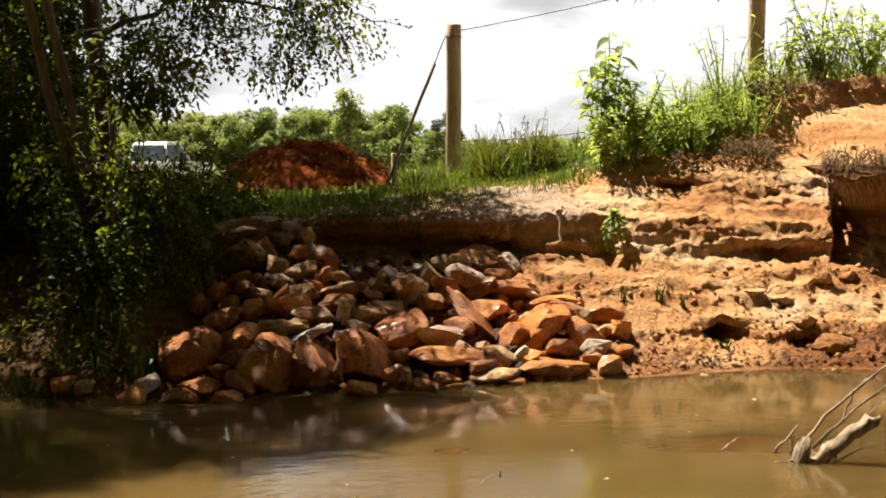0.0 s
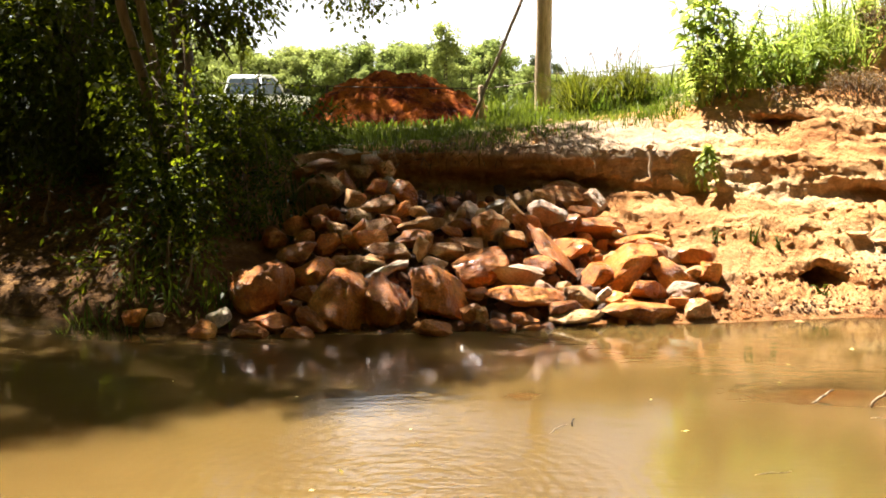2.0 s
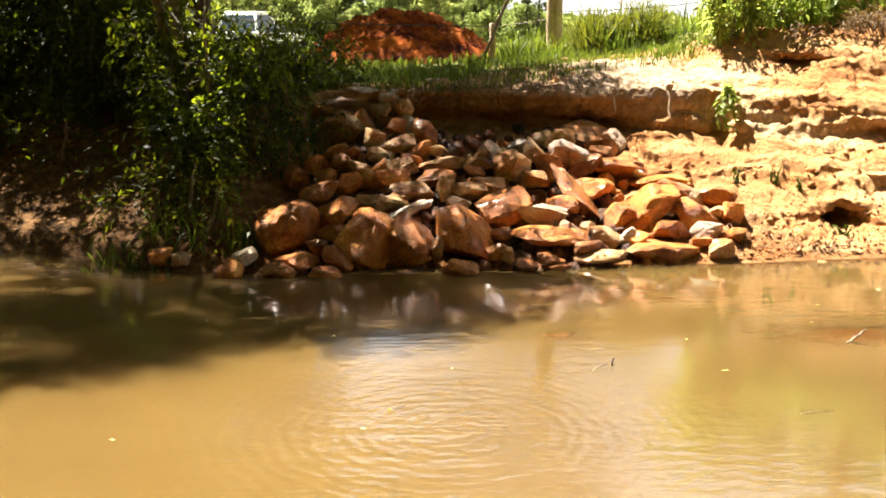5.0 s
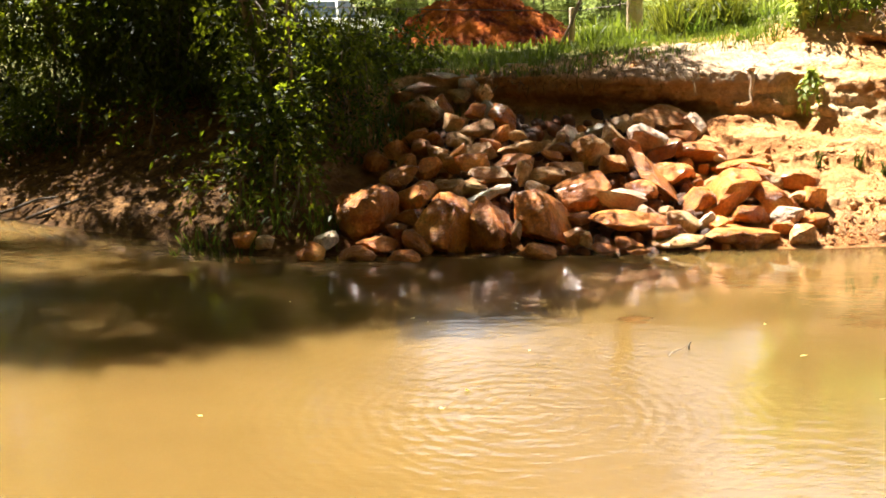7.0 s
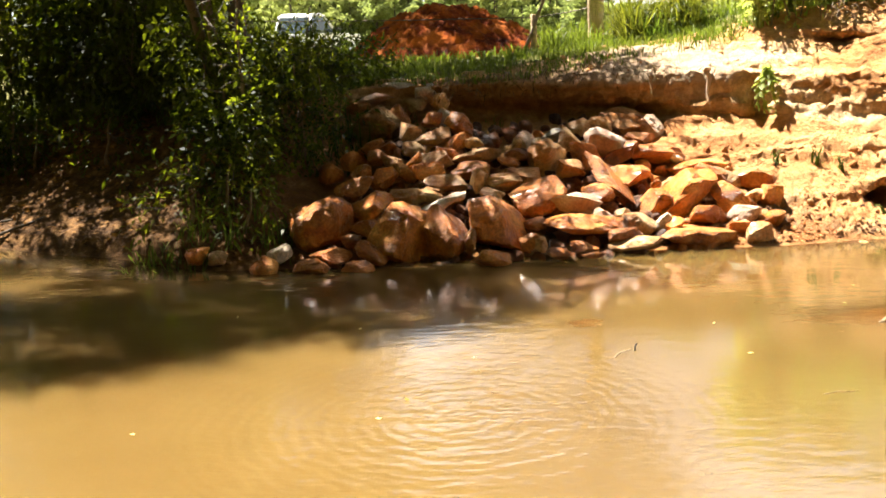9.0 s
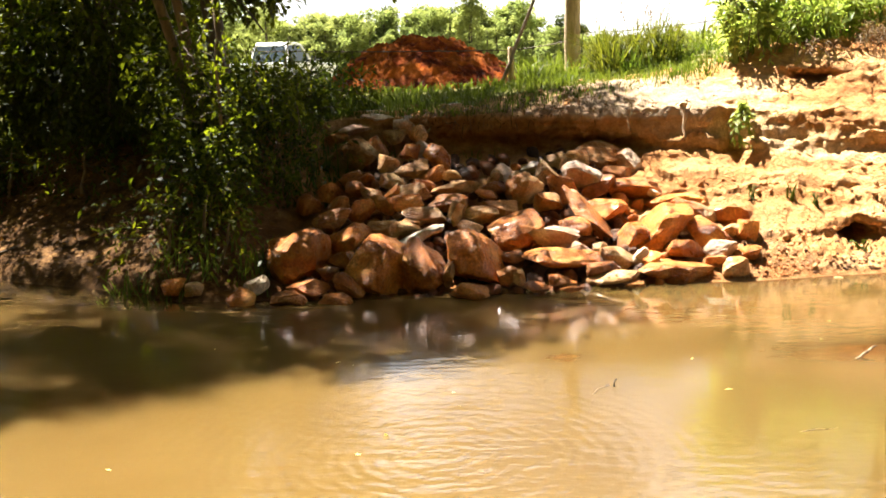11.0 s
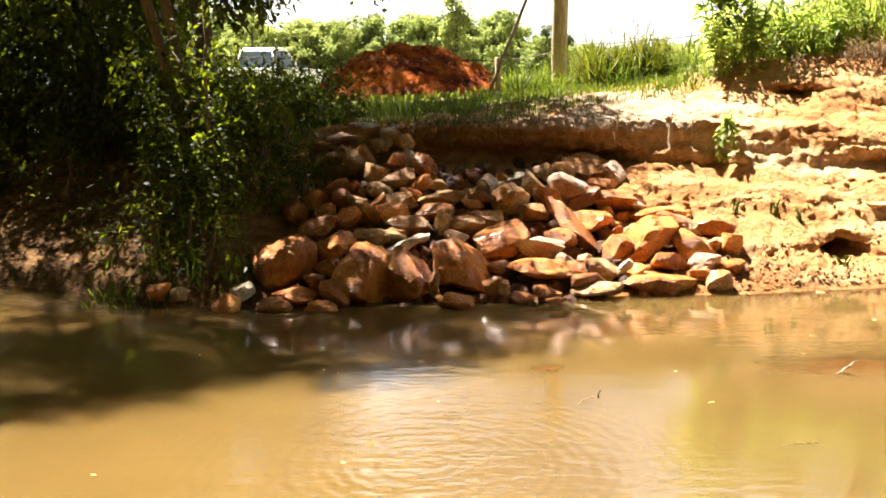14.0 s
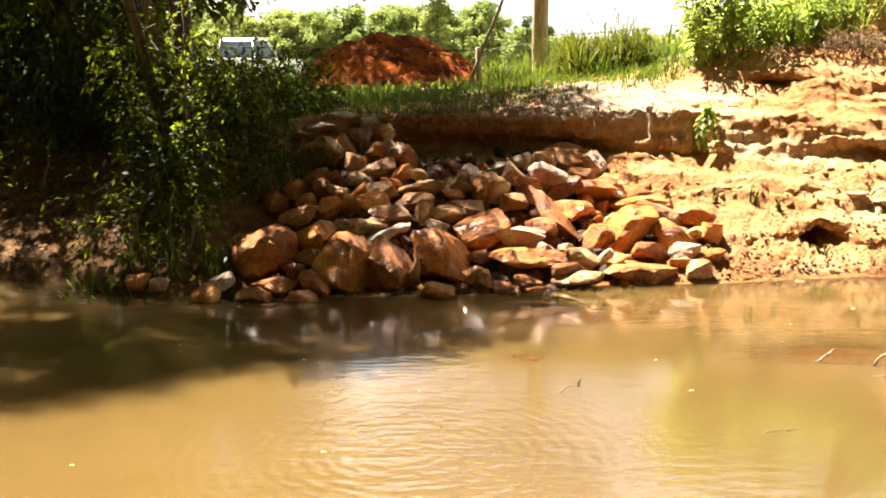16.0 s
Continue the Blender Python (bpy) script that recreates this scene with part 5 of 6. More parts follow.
gz = ground_z
leafy_weed(4.15, 13.6, gz(4.15, 13.6), 1.7, 9, 0.21, 0.11, 22, 0.42, 3, "tall pokeweed-like weed with broad backlit leaves")
leafy_weed(4.45, 13.4, gz(4.45, 13.4), 1.05, 11, 0.16, 0.06, 15, 0.4, 4, "bushy weed with broad light green leaves")
leafy_weed(4.0, 13.1, gz(4.0, 13.1), 0.75, 10, 0.12, 0.042, 13, 0.33, 5, "low leafy weed at the foot of the tall one")
leafy_weed(7.35, 14.4, gz(7.35, 14.4), 1.2, 9, 0.17, 0.06, 16, 0.6, 6, "light green broad-leaved weed on the high bank")
leafy_weed(7.95, 14.3, gz(7.95, 14.3), 1.1, 9, 0.17, 0.06, 16, 0.6, 7, "yellow-green leafy weed on the high bank")
leafy_weed(5.9, 14.2, gz(5.9, 14.2), 1.45, 8, 0.14, 0.03, 13, 0.5, 8, "slender weed with narrow drooping leaves")
for k, (x, y, hh) in enumerate(((4.7, 13.9, 0.8), (5.0, 13.7, 0.75), (5.3, 13.9, 0.85), (5.6, 13.7, 0.7), (5.1, 14.3, 0.8), (4.8, 13.4, 0.55), (6.1, 14.4, 0.9), (6.5, 14.5, 0.8), (6.95, 14.5, 0.9), (7.7, 14.6, 0.9), (8.2, 14.6, 0.8), (5.45, 13.5, 0.6), (5.75, 13.9, 0.85), (5.9, 13.6, 0.6), (6.3, 14.1, 0.7), (4.55, 13.9, 0.8), (5.2, 13.45, 0.5), (7.2, 14.4, 0.7), (6.7, 14.3, 0.6))):
    leafy_weed(x, y, gz(x, y), hh * 1.1, 6, 0.16, 0.024 + 0.014 * (k % 3), 11, 0.32, 80 + k, "bushy narrow-leaved green weed on the upper bank")
for k, (x, y, hh) in enumerate(((2.95, 14.7, 0.55), (3.2, 14.9, 0.62), (3.45, 14.6, 0.55), (3.7, 14.8, 0.6), (3.1, 15.2, 0.6), (3.55, 15.2, 0.65), (2.75, 15.2, 0.5), (3.85, 15.1, 0.5))):
    leafy_weed(x, y, gz(x, y), hh, 7, 0.17, 0.02, 12, 0.2, 140 + k, "dark green broad-bladed weed beside the fence post", GRASS_DARK)
# weed that hangs down the cliff
hang_y = min(face_y(3.72, 1.3), face_y(3.72, 1.15), face_y(3.8, 1.2))
hang = thing("hanging_weed", (3.74, hang_y - 0.06, 1.38), "leafy green vine hanging down the bare cliff", "weed", "weeds on the bank")
rngh = random.Random(14)
lk = [big_leaf_mesh("leaf", 0.095 * s, 0.042 * s, LEAF_BRIGHT, 60 + k) for k, s in enumerate((0.7, 1.0, 1.2))]
for s in range(6):
    pts = bend((rngh.uniform(-0.05, 0.05), 0.1, 0.05), (rngh.uniform(-0.17, 0.17), -0.08, -0.5 + 0.07 * s), 8, 0.04, rngh, 0.02)
    stem = part_mesh("stem", tube_mesh("stem", [(pts, [0.007] * 8)], LEAF_BRIGHT, 5), hang)
    for k in range(22):
        t = k / 22 * 6.99
        i = int(t)
        leaf = part_mesh("leaf", lk[k % 3], stem)
        leaf.location = pts[i].lerp(pts[i + 1], t - i)
        leaf.rotation_euler = (rngh.uniform(-0.7, 0.7), rngh.uniform(-0.2, 0.7), rngh.uniform(-3.1, 0.0))
for x, y, s in ((3.95, 10.9, 0.28), (4.15, 10.75, 0.22), (3.6, 11.0, 0.2), (4.4, 10.2, 0.16)):
    leafy_weed(x, y, gz(x, y), s * 0.6, 4, 0.05, 0.012, 5, 0.1, int(x * 100), "small green seedling tuft on the bare clay", GRASS, "seedling")


# soil bound by roots that juts out over the hollow
ROOT_SOIL = stone_material("root_bound_soil", (0.06, 0.028, 0.012), (0.16, 0.082, 0.036), (0.32, 0.19, 0.09), 0.85, 0.1)
for x, y, z, wide, deep, high, seed in ((6.5, 11.95, 1.83, 1.15, 1.3, 0.22, 401), (7.45, 11.95, 1.95, 1.3, 1.3, 0.26, 402)):
    bm = rock_shape(seed, 4)
    for v in bm.verts:
        v.co = Vector((v.co.x * wide, v.co.y * deep, v.co.z * high))
    me = bpy.data.meshes.new("soil_overhang")
    bm.to_mesh(me)
    bm.free()
    me.materials.append(ROOT_SOIL)
    ledge_ob = new("soil_overhang", me)
    ledge_ob.location = (x, y, z)
    tagged(ledge_ob, "dark root-bound soil ledge jutting over a hollow", "soil ledge", "soil ledges")
# brush and roots that hang over the high cliff
def overhang(x0, x1, y, z, n, drop, seed, label):
    r = np.random.RandomState(seed)
    rng = random.Random(seed)
    ob = thing("root_fringe", ((x0 + x1) / 2, y, z), label, "roots")
    runs = []
    for k in range(n):
        a = Vector((rng.uniform(x0, x1) - (x0 + x1) / 2, rng.uniform(0.0, 0.2), rng.uniform(-0.05, 0.1)))
        b = a + Vector((rng.uniform(-0.15, 0.15), rng.uniform(-0.25, -0.05), -drop * rng.uniform(0.2, 1)))
        runs.append((bend(a, b, 6, 0.05, rng, 0.02), [0.006, 0.006, 0.005, 0.004, 0.003, 0.002]))
    tagged(part_mesh("root_fibre", tube_mesh("root_fibre", runs, ROOT, 4), ob), kind="stuff")
    c = np.stack([r.uniform(x0, x1, n * 8) - (x0 + x1) / 2, r.normal(size=n * 8) * 0.12, r.normal(size=n * 8) * 0.06], 1)
    c[:, 2] += 0.12 * np.array([noise.noise((x * 3, seed, 0)) for x in c[:, 0]])
    part_mesh("dry_brush", leaves_mesh("dry_brush", c, r.normal(size=(n * 8, 3)) + [0, -0.6, -0.3], 0.05 + 0.16 * r.random(n * 8) ** 2, np.full(n * 8, 0.012), DEAD, r), ob, "dry grey-brown stems")["kind"] = "stuff"


overhang(5.4, 6.1, 12.95, 2.1, 80, 0.35, 41, "dry brush and rootlets hanging over the clay ledge")
overhang(6.0, 7.6, 11.5, 1.98, 150, 0.65, 42, "matted dry roots hanging over the dark hollow")
overhang(6.1, 8.8, 13.74, 2.92, 170, 0.4, 43, "root mat along the top of the high bank")
overhang(4.6, 5.3, 12.75, 1.95, 14, 0.2, 44, "bare roots under the tall weeds")


for k, x in enumerate((0.35, 0.85, 1.35, 1.85, 2.35)):
    lip = face_y(x + 0.25, 1.3)
    overhang(x, x + 0.5, lip + 0.06, ground_z(x + 0.25, lip + 0.1), 14 - k, 0.16, 61 + k, "dry grass and rootlets fringing the edge of the brow")


# ---- trees ----
# openings cut into the canopy so sun lights chosen spots: (x, y, z, radius)
SUN_GAPS = np.array([(-1.48, 10.75, 2.05, 0.26), (-1.44, 10.5, 1.5, 0.22), (-1.38, 10.25, 0.9, 0.2), (-1.1, 11.1, 1.65, 0.12),
                     (-2.45, 10.4, 0.5, 0.13), (-2.75, 10.45, 0.45, 0.1), (-2.1, 10.3, 0.45, 0.1), (-3.1, 10.6, 0.4, 0.12), (-2.3, 9.95, 0.2, 0.09),
                     (-0.78, 9.72, 0.48, 0.12), (-0.5, 9.75, 0.46, 0.07), (0.0, 9.5, 0.44, 0.1), (0.15, 9.45, 0.3, 0.07), (0.38, 9.5, 0.44, 0.1), (-0.28, 10.0, 0.48, 0.08),
                     (0.73, 10.8, 0.86, 0.12), (0.25, 11.2, 0.9, 0.07), (-0.05, 10.7, 0.72, 0.06), (0.1, 10.2, 0.5, 0.06), (2.5, 11.6, 0.97, 0.15), (1.54, 10.05, 0.45, 0.16), (1.8, 9.85, 0.34, 0.1)])


def in_gap(points):
    lit = np.zeros(len(points), bool)
    for x, y, z, r in SUN_GAPS:
        q = points - (x, y, z)
        lit |= (q[:, 2] > 0.45) & (np.hypot(q[:, 0] + 0.318 * q[:, 2], q[:, 1] - 0.454 * q[:, 2]) < r)
    return lit


def leafy_tree(name, at, trunks, limbs, clouds, sprig, leaf_len, leaf_wide, seed, label, bark, leaf, category="tree", droop=0.12):
    """trunks and limbs: (points, radii) in world metres; clouds: (centre, radii, sprays) of foliage."""
    rs = np.random.RandomState(seed)
    rng = random.Random(seed)
    ob = thing(name, at, label, category)
    at = np.asarray(at, float)
    local = lambda pts: [tuple(np.asarray(p, float) - at) for p in pts]
    for pts, radii in trunks:
        part_mesh("trunk", tube_mesh("trunk", [(local(pts), radii)], bark if radii[0] > 0.088 else PALE_BARK, 12, 0.08, rng), ob)
    if limbs:
        for p, r in limbs:
            part_mesh("limb", tube_mesh("limb", [(local(p), r)], bark, 7, 0.05, rng), ob)
    P, D, S, T = [], [], [], []
    for c, r, n, *fine in clouds:
        starts, out = in_ellipsoid(rs, np.asarray(c) - at, r, n, 0.35)
        ways = out * 0.8 + rs.normal(size=out.shape) * 0.5 + [0, 0, -0.1]
        p, d, end = sprays(rs, starts, ways, sprig, leaf_len * 0.55, droop, 0.55)
        P.append(p)
        D.append(d)
        S.append(np.full(len(p), fine[0] if fine else 1.0))
        k = max(1, n // 6)
        T += [([s, (Vector(s) + Vector(e)) / 2 + Vector((0, 0, 0.02)), e], [0.006, 0.004, 0.002]) for s, e in zip(starts[:k], end[:k])]
    P, D, S = np.concatenate(P), np.concatenate(D), np.concatenate(S)
    keep = ~in_gap(P + at)
    P, D, S = P[keep], D[keep], S[keep]
    n = len(P)
    part_mesh("crown", leaves_mesh("crown", P, D, leaf_len * S * rs.uniform(0.6, 1.3, n), leaf_wide * S * rs.uniform(0.6, 1.3, n), leaf, rs), ob)
    if T:
        tagged(part_mesh("twig_spray", tube_mesh("twig_spray", T, bark, 3), ob), kind="stuff")
    return ob


def limb(a, b, r, rng, n=7, sag=0.1, jit=0.05):
    return (bend(a, b, n, sag, rng, jit), [r * (1 - 0.75 * i / (n - 1)) for i in range(n)])


rngt = random.Random(77)
base_z = gz(-1.6, 11.6)
# the leaning multi-stemmed tree over the stones
leafy_tree(
    "leaning_tree", (-1.55, 11.6, base_z - 0.1),
    [(bend((-1.5, 11.6, base_z - 0.2), (-2.05, 11.9, 6.5), 9, 0.0, rngt, 0.04), [0.115, 0.105, 0.098, 0.092, 0.09, 0.085, 0.08, 0.07, 0.06]),
     (bend((-1.9, 11.65, 1.5), (-2.8, 11.4, 5.5), 8, 0.1, rngt, 0.03), [0.055, 0.052, 0.05, 0.05, 0.048, 0.045, 0.04, 0.035]),
     (bend((-1.8, 11.6, 1.6), (-2.5, 11.3, 5.6), 8, 0.12, rngt, 0.03), [0.05, 0.048, 0.046, 0.045, 0.044, 0.04, 0.035, 0.03])],
    [limb((-1.85, 11.8, 4.6), (-0.4, 13.4, 5.6), 0.06, rngt, 9, 0.4), limb((-1.7, 11.75, 3.2), (0.35, 10.4, 3.3), 0.035, rngt, 8, 0.25), limb((-1.9, 11.8, 5.5), (0.6, 14.6, 6.0), 0.07, rngt, 9, 0.3),
     limb((-1.9, 11.8, 5.0), (-1.9, 10.3, 5.9), 0.05, rngt, 8, 0.2), limb((-2.0, 11.8, 5.4), (-4.2, 10.6, 6.4), 0.06, rngt, 8, 0.3), limb((-1.7, 11.6, 2.6), (-1.0, 10.6, 2.2), 0.03, rngt, 6, 0.2)],
    # leaf clumps above the view are added to shade the stones, brow and creek
    [((-0.21, 10.1, 3.57), (0.95, 0.6, 0.34), 380, 0.72), ((0.1, 10.4, 3.05), (0.38, 0.3, 0.22), 100, 0.72), ((0.55, 10.4, 3.24), (0.4, 0.3, 0.2), 95, 0.7), ((-0.66, 10.1, 3.13), (0.27, 0.45, 0.2), 90, 0.72), ((-1.7, 10.8, 4.6), (0.8, 0.4, 0.4), 170), ((-3.3, 11.2, 5.0), (0.9, 0.5, 0.4), 220), ((0.1, 15.3, 7.3), (0.8, 0.7, 0.4), 150), ((0.4, 13.5, 5.85), (0.24, 0.26, 0.2), 36), ((-0.36, 12.4, 5.5), (0.25, 0.25, 0.2), 26), ((-1.35, 11.2, 2.9), (0.2, 0.5, 0.4), 110),
     ((-2.0, 10.6, 5.9), (1.0, 0.9, 0.7), 480), ((-4.3, 10.0, 6.0), (1.4, 0.9, 0.8), 1700), ((-6.8, 10.4, 6.2), (1.7, 1.2, 0.9), 1500), ((-1.1, 13.65, 6.0), (1.2, 0.7, 0.5), 420), ((-3.6, 12.8, 6.8), (1.6, 1.2, 0.9), 120),
     ((0.3, 14.5, 5.9), (0.9, 0.7, 0.5), 420), ((-1.0, 15.2, 6.2), (1.1, 0.9, 0.7), 800), ((-5.2, 12.0, 6.4), (1.9, 1.0, 0.7), 900), ((-2.9, 12.0, 6.3), (1.2, 0.7, 0.5), 240), ((-3.1, 10.7, 6.1), (0.9, 0.8, 0.6), 450), ((-2.2, 10.8, 6.3), (1.0, 0.8, 0.5), 300), ((-1.2, 11.2, 5.9), (1.0, 0.8, 0.6), 320), ((-1.15, 11.3, 2.85), (0.3, 0.4, 0.2), 170),
     ((-2.9, 13.5, 3.6), (0.9, 0.6, 1.3), 620), ((-2.2, 13.2, 4.4), (0.7, 0.5, 0.9), 380), ((-3.4, 13.0, 2.0), (0.8, 0.5, 0.7), 360), ((-1.0, 12.6, 5.0), (1.15, 0.7, 0.65), 90), ((-1.6, 13.4, 7.2), (1.3, 1.5, 0.6), 330), ((-1.55, 15.3, 7.2), (1.25, 0.75, 0.5), 300), ((-2.9, 11.8, 2.6), (0.4, 0.4, 0.5), 90), ((-4.0, 12.6, 4.4), (0.8, 0.5, 0.6), 300), ((-2.75, 13.9, 2.6), (0.55, 0.35, 0.7), 420), ((-1.85, 10.9, 1.95), (0.3, 0.3, 0.2), 80), ((-2.2, 12.5, 4.4), (1.2, 0.8, 0.7), 220), ((-1.6, 10.6, 1.2), (0.28, 0.35, 0.35), 120), ((-1.55, 10.2, 0.85), (0.22, 0.25, 0.3), 80)],
    8, 0.088, 0.046, 101, "leaning multi-stemmed creekside tree with dense drooping leaves", BARK, LEAF_SHADE)
# the thicket along the shore behind it
# trees beyond y = 17 are added for shade and for the creek's reflections
for k, (x, y, r, hh, n) in enumerate(((-2.9, 12.8, 0.9, 2.6, 260), (-4.2, 13.6, 1.1, 3.2, 300), (-5.8, 14.2, 1.4, 4.0, 320), (-7.6, 15.2, 1.7, 4.6, 330), (-3.6, 14.6, 1.4, 5.0, 700), (-5.6, 16.5, 2.0, 6.0, 260), (-9.8, 16.6, 2.0, 5.5, 300), (-9.5, 25.0, 2.6, 9.5, 700), (-6.5, 26.0, 2.2, 9.0, 600), (-13.5, 24.0, 2.6, 9.0, 600), (-4.6, 17.4, 1.5, 6.0, 800), (-5.6, 22.4, 2.0, 7.6, 800))):
    g = gz(x, y)
    leafy_tree(
        "creekside_tree", (x, y, g - 0.1),
        [(bend((x, y, g - 0.2), (x + 0.2, y - 0.2, g + hh), 7, 0.0, rngt, 0.06), [0.09, 0.08, 0.075, 0.07, 0.06, 0.05, 0.03])],
        ([limb((x, y, g + hh * 0.6), (x + 3.6, y, hh + 0.6), 0.06, rngt, 9, 0.4)] if y in (17.4, 22.4) else []) + [limb((x, y, g + hh * 0.4), (x + rngt.uniform(-1, 1) * r, y - 0.7 * r, g + hh * 0.6), 0.035, rngt) for _ in range(4)],
        [((x, y - 0.3, g + hh * 0.55), (r, r * 0.9, hh * 0.45), n), ((x + 0.2, y - 0.6 * r, g + hh * 0.28), (r * 0.9, r * 0.6, hh * 0.22), n // 2), ((x, y, g + hh), (r * 1.2, r * 1.1, hh * 0.25), n // 5 if y < 17 else n // 2)] + ([((x + 3.6, y, 8.2), (1.3, 1.2, 0.9), n), ((x + 4.6, y + 0.9, 8.0), (1.2, 1.5, 0.7), n), ((x + 3.2, y + 2.0, 8.4), (1.2, 1.0, 0.7), n // 2), ((x + 4.1, y, 5.8), (0.95, 0.8, 0.5), 420), ((x + 3.3, y, 6.9), (1.0, 0.8, 0.7), 420)] if y == 22.4 else [((x + 3.2, y, 6.8), (1.2, 1.4, 0.8), n), ((x + 4.4, y, 6.4), (0.8, 1.2, 0.5), n // 2)] if y == 17.4 else []),
        10, 0.1, 0.05, 200 + k, "dense creekside tree, leaf colour darkened for shade, brighter where sunlit", BARK, LEAF_SUN if x < -5 and y < 17 else LEAF_SHADE)
# an unseen tree added beyond the high bank for its reflection in the creek
leafy_tree("bank_tree", (16.0, 26.0, gz(16.0, 26.0) - 0.1), [(bend((16.0, 26.0, gz(16.0, 26.0) - 0.2), (15.4, 26.2, 9.0), 8, 0.0, rngt, 0.08), [0.3, 0.27, 0.25, 0.22, 0.2, 0.16, 0.12, 0.08])],
           [limb((15.7, 26.1, 5.5), (7.6, 26.0, 7.4), 0.12, rngt, 9, 0.5), limb((15.6, 26.1, 6.5), (10.5, 25.8, 8.6), 0.09, rngt, 8, 0.3)],
           [((8.3, 26.0, 7.4), (1.5, 1.2, 1.1), 420), ((10.6, 26.0, 7.7), (1.7, 1.3, 1.3), 520), ((13.2, 26.0, 8.2), (1.9, 1.5, 1.5), 420), ((15.4, 26.0, 9.4), (2.0, 1.8, 1.6), 360)],
           8, 0.17, 0.085, 181, "broad green tree added out of view for its reflection", BARK, LEAF_SUN)
# leafy weeds that crowd the top of the high bank
for k, (x, y, z, wide, high, n) in enumerate(((7.43, 14.4, 3.52, 0.24, 0.2, 38), (7.92, 14.5, 3.46, 0.24, 0.2, 34), (7.64, 14.4, 3.11, 0.4, 0.12, 40), (6.59, 14.1, 3.01, 0.16, 0.2, 36), (6.83, 14.1, 2.75, 0.2, 0.14, 34), (6.27, 13.8, 2.70, 0.14, 0.14, 24), (4.11, 13.2, 2.52, 0.2, 0.26, 40), (4.43, 13.2, 2.15, 0.24, 0.16, 40), (4.93, 13.4, 2.29, 0.2, 0.16, 30))):
    g = gz(x, y)
    leafy_tree("weed_bush", (x, y, g), [(bend((x + d, y, g - 0.08), (x + d * 3, y, z + high * 0.4), 6, 0.03, rngt, 0.015), [0.012, 0.011, 0.01, 0.008, 0.006, 0.004]) for d in (-0.05, 0.05)], [],
               [((x, y, z), (wide, 0.2, high), n)], 8, 0.085, 0.034, 420 + k, "leafy bright green weeds crowding the high bank", PALE_BARK, LEAF_BRIGHT, "weeds", 0.1)
# a creeper that hangs in front of the trunk
leafy_tree("creeper", (-1.42, 10.5, gz(-1.42, 10.5)), [(bend((-1.4, 10.5, gz(-1.42, 10.5) - 0.05), (-1.5, 10.9, 2.5), 8, 0.0, rngt, 0.04), [0.02, 0.018, 0.017, 0.016, 0.014, 0.012, 0.01, 0.006])], [],
           [((-1.5, 10.8, 2.2), (0.2, 0.15, 0.25), 40), ((-1.45, 10.65, 1.8), (0.17, 0.15, 0.25), 42), ((-1.4, 10.5, 1.4), (0.15, 0.14, 0.25), 42), ((-1.4, 10.35, 1.0), (0.16, 0.14, 0.22), 40), ((-1.35, 10.2, 0.65), (0.18, 0.16, 0.2), 40)],
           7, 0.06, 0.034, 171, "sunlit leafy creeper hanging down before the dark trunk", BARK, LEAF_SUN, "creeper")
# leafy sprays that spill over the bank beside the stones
# every other one gets the sunlit leaf colour
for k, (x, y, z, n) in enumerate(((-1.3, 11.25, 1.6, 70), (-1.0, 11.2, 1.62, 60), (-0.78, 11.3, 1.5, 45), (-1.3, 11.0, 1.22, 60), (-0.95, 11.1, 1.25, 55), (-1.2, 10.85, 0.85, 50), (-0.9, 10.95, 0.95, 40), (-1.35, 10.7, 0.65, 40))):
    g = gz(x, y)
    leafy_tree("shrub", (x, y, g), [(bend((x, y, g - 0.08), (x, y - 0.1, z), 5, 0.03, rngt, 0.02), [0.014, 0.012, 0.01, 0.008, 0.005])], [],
               [((x, y - 0.08, z), (0.2, 0.14, 0.17), n)], 7, 0.07, 0.032, 380 + k, "leafy green sprays spilling over the shaded bank", BARK, LEAF_SUN if k % 2 else LEAF_SHADE, "shrub")
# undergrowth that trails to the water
# the first three get the sunlit leaf colour, the rest the shaded one
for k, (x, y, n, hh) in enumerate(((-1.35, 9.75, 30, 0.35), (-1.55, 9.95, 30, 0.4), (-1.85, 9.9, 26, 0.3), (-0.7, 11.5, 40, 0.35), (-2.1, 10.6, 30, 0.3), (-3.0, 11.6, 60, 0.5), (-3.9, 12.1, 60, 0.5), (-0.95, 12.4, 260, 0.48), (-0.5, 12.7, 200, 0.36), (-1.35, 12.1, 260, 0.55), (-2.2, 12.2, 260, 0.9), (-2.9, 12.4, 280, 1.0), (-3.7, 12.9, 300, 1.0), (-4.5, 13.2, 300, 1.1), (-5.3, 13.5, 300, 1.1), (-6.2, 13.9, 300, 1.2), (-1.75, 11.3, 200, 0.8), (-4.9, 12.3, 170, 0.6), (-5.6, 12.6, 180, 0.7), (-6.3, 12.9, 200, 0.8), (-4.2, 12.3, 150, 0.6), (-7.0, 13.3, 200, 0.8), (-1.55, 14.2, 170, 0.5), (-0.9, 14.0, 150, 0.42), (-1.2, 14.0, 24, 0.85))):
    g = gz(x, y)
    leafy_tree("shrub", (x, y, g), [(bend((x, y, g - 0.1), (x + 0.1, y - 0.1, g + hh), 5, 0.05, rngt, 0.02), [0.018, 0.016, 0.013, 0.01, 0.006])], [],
               [((x, y - 0.05, g + hh * 0.6), (0.32, 0.3, hh * 0.55), n)], 7, 0.085, 0.028, 300 + k, "green shrub trailing over the bank, leaf colour set for sun and shade", BARK, LEAF_SUN if k < 3 else LEAF_SHADE, "shrub")
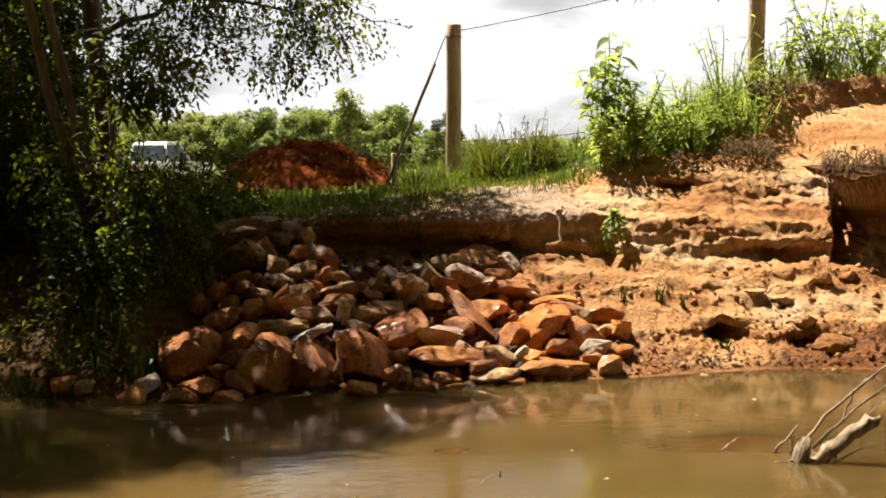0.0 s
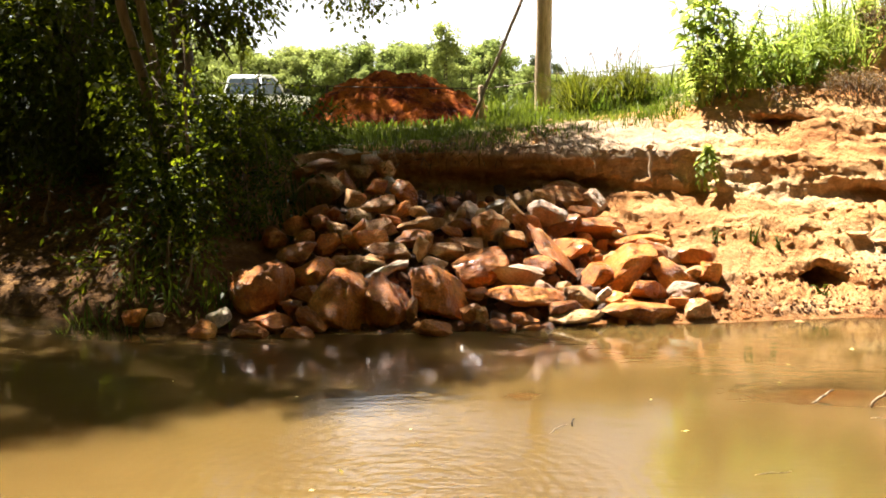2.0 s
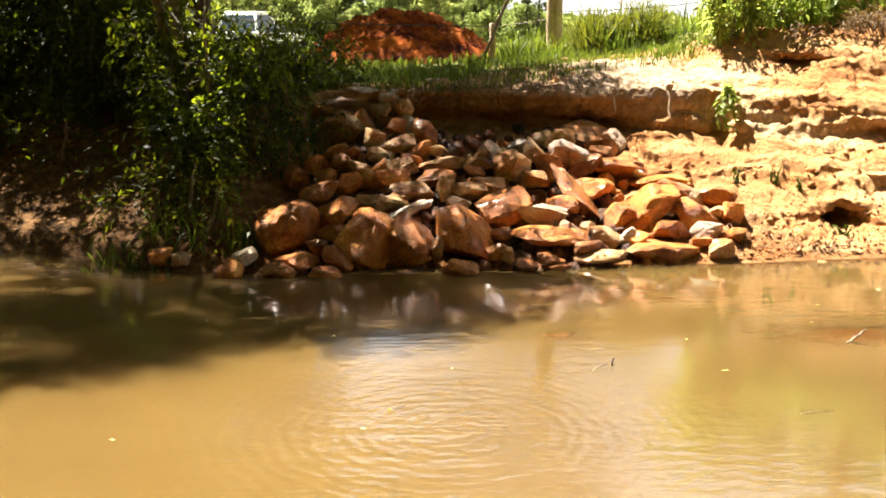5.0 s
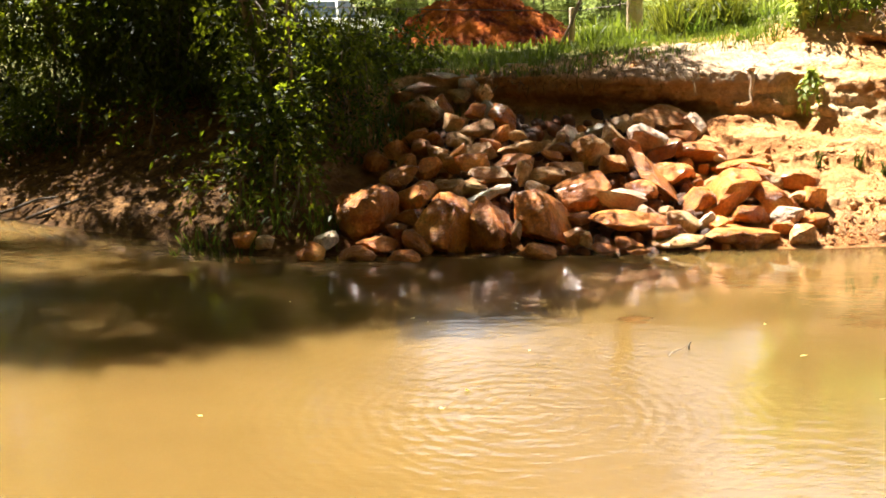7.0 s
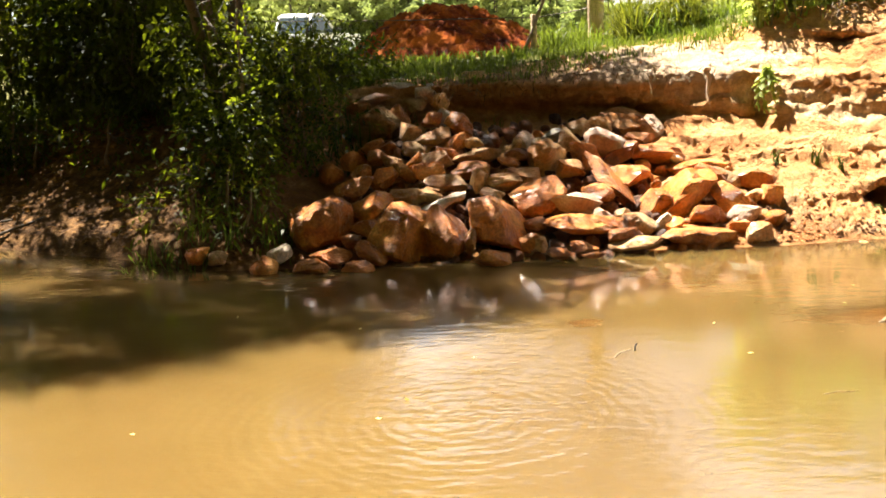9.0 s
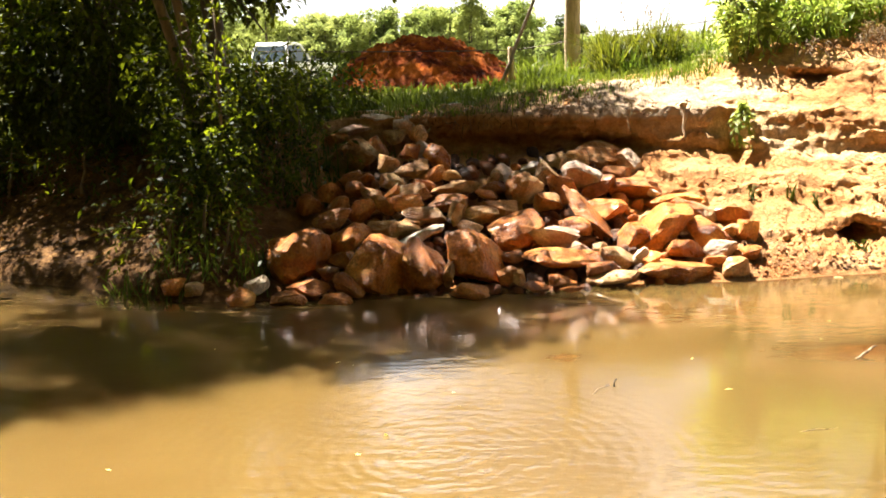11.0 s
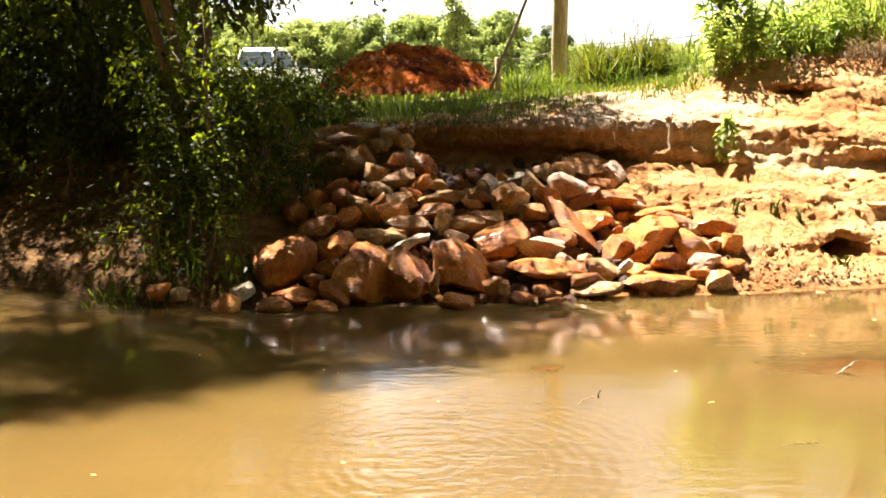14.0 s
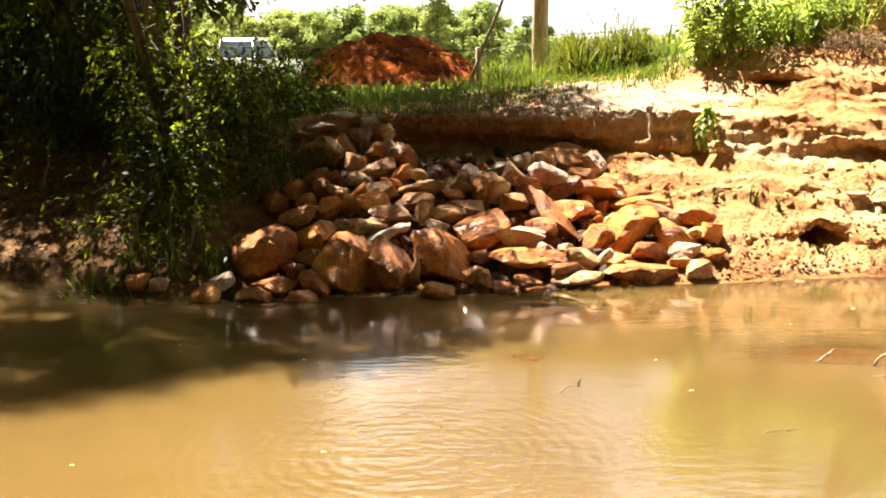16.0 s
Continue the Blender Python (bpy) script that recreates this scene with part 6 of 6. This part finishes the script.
tall_grass("shore_grass", 380, -2.3, -0.9, 9.3, 10.0, 0.08, 0.3, "long arching grass at the water's edge", 51)
tall_grass("shore_grass", 500, -1.0, -0.3, 11.0, 12.6, 0.12, 0.35, "thin grass under the tree", 52)
rs = np.random.RandomState(61)
litter = turf_points(rs, 5200, -7.5, -0.9, 9.2, 13.2, lambda x, y: True)
litter = litter[litter[:, 2] > 0.03] + [0, 0, 0.012]
n = len(litter)
tagged(new("leaf_litter", leaves_mesh("leaf_litter", litter, np.concatenate([rs.normal(size=(n, 2)), 0.25 * rs.normal(size=(n, 1))], 1), rs.uniform(0.03, 0.08, n), rs.uniform(0.015, 0.04, n), DRY, rs, 0.15)), "dry brown fallen leaves on the shaded bank", "leaf litter", "", "stuff")
for k in range(5):
    a = (-3.9 + rngt.uniform(-0.6, 0.5), 10.75 + rngt.uniform(-0.1, 0.2), 0.05)
    b = (a[0] + rngt.uniform(0.5, 1.4), a[1] + rngt.uniform(0.2, 0.7), 0.3 + rngt.uniform(-0.1, 0.2))
    tagged(new("fallen_branch", tube_mesh("fallen_branch", [(bend(a, b, 6, 0.03, rngt, 0.02), [0.016, 0.015, 0.012, 0.01, 0.008, 0.005])], BARK, 6)), "bare fallen branch on the shaded shore", "branch", "fallen branches")


# ---- woods ----
def wood_tree(kind, seed, fine=1.0):
    """One far tree about 1 m high and as broad as it grows, to be set out scaled."""
    rs = np.random.RandomState(seed)
    rng = random.Random(seed)
    ob = thing("field_tree", (0, 0, 0), "round-crowned green tree at the far field edge" if kind else "tall thin pine at the far field edge", "tree", "trees of the far wood")
    part_mesh("trunk", tube_mesh("trunk", [([(0, 0, -0.02), (0.01, 0, 0.4), (0.0, 0, 0.9)], [0.025, 0.018, 0.006])], BARK, 7), ob)
    P, D = [], []
    if kind:
        slim = (1.0, 0.66, 0.85, 0.55)[kind - 1]
        for _ in range(38):
            c = np.array([rng.gauss(0, 0.15), rng.gauss(0, 0.15), rng.uniform(0.03, 0.95)])
            c[:2] *= slim * (1.2 - 0.8 * abs(c[2] - 0.35))
            p, d = in_ellipsoid(rs, c, np.array((0.1 * slim ** 0.5, 0.1 * slim ** 0.5, 0.085)) * rng.uniform(0.5, 1.2), int(88 * fine * fine), 0.0)
            P.append(p)
            D.append(d + rs.normal(size=d.shape) * 0.6)
        L, W = 0.042 / fine, 0.026 / fine
    else:
        for _ in range(14):
            t = rng.uniform(0.45, 1.0)
            c = np.array([rng.uniform(-1, 1) * 0.14 * (1.2 - t), rng.uniform(-1, 1) * 0.14 * (1.2 - t), t * 0.95])
            p, d = in_ellipsoid(rs, c, (0.075, 0.075, 0.04), 90, 0.5)
            P.append(p)
            D.append(d + rs.normal(size=d.shape) * 0.5)
        L, W = 0.05, 0.014
    P, D = np.concatenate(P), np.concatenate(D)
    part_mesh("crown", leaves_mesh("crown", P, D, np.full(len(P), L), np.full(len(P), W), LEAF_FAR if kind else PINE, rs), ob)
    return ob


masters = [wood_tree(k, 500 + i, 1.6 if i > 5 else 1.0) for i, k in enumerate((1, 2, 3, 4, 0, 0, 1, 3))]
# darker-leaved masters for the unseen trees added behind the camera
for m in masters[6:]:
    for o in m.children:
        if o.name.startswith("crown"):
            o.data.materials[0] = LEAF_SHADE
    m["label"] = "tall unseen tree behind the camera, added to dim sky light"
rngf = random.Random(9)


def set_tree(m, x, y, high):
    z = ground_z(x, y)
    c = copy_thing(m, Matrix.Identity(4))
    s = high * rngf.uniform(0.85, 1.1)
    c.matrix_basis = Matrix.LocRotScale((x, y, z), Euler((0, 0, rngf.uniform(0, 6.28))), (high * rngf.uniform(0.95, 1.25), high * rngf.uniform(0.95, 1.25), s))
    return c


for k in range(270):
    u = k / 269
    x = -24 + 68 * u + rngf.uniform(-2, 2)
    y = 95 + 10 * rngf.random() + max(0, u - 0.45) * 120
    high = 4.3 + 1.0 * noise.noise((u * 7, 0, 0)) + rngf.uniform(-1.2, 1.2)
    bearing = math.degrees(math.atan2(x, y))
    high *= (1.25 if rngf.random() < 0.12 else 1.0) * float(np.interp(bearing, (4.9, 6.5, 8.2, 9.8), (1.0, 0.8, 0.66, 0.36)))
    set_tree(masters[rngf.choice((0, 1, 2, 3, 0, 2))], x, y, high)
for k in range(60):
    x, y = rngf.uniform(-40, 10), rngf.uniform(105, 130)
    set_tree(masters[rngf.choice((0, 1, 2, 3, 0, 4))], x, y, rngf.uniform(3.8, 5.6))
for x, y, high in ((-9, 60, 4.5), (-11, 62, 5.5), (-7.4, 66, 4.2), (-13, 70, 6.5), (8.6, 80, 4.4)):
    set_tree(masters[rngf.choice((0, 1, 2))], x, y, high)
for x, y, high in ((16.2, 110, 5.2), (14.8, 108, 4.4), (17.0, 109, 4.3), (4.4, 104, 6.0), (-1.0, 104, 5.4)):
    set_tree(masters[4 + int(x) % 2], x, y, high)
# distant wooded ridge, too far to tell trees apart
rs = np.random.RandomState(71)
n = 9000
rx = rs.uniform(-500, 700, n)
ridge = np.stack([rx, 620 + 60 * rs.random(n), 0.5 + rs.random(n) ** 0.7 * (5 + 1.2 * np.sin(rx * 0.02) + 0.8 * np.sin(rx * 0.09))], 1)
tagged(new("far_woods", leaves_mesh("far_woods", ridge, rs.normal(size=(n, 3)), rs.uniform(4, 8, n), rs.uniform(4, 7, n), LEAF_FAR, rs)), "distant low wooded ridge on the horizon", "woods", "", "stuff")
# a wooded bank behind and beside the camera, added unseen to dim sky light
for k in range(44):
    x = -34 + 1.6 * k
    set_tree(masters[6 + k % 2], x + rngf.uniform(-0.5, 0.5), -7.0 - 3.0 * (k % 2) + rngf.uniform(-1, 1), rngf.uniform(14, 18))
for k in range(9):
    set_tree(masters[k % 4], -16 + rngf.uniform(-1.5, 1.5), -6 + 2.6 * k, rngf.uniform(7, 9))
for m in masters:
    for o in (*m.children_recursive, m):
        bpy.data.objects.remove(o)
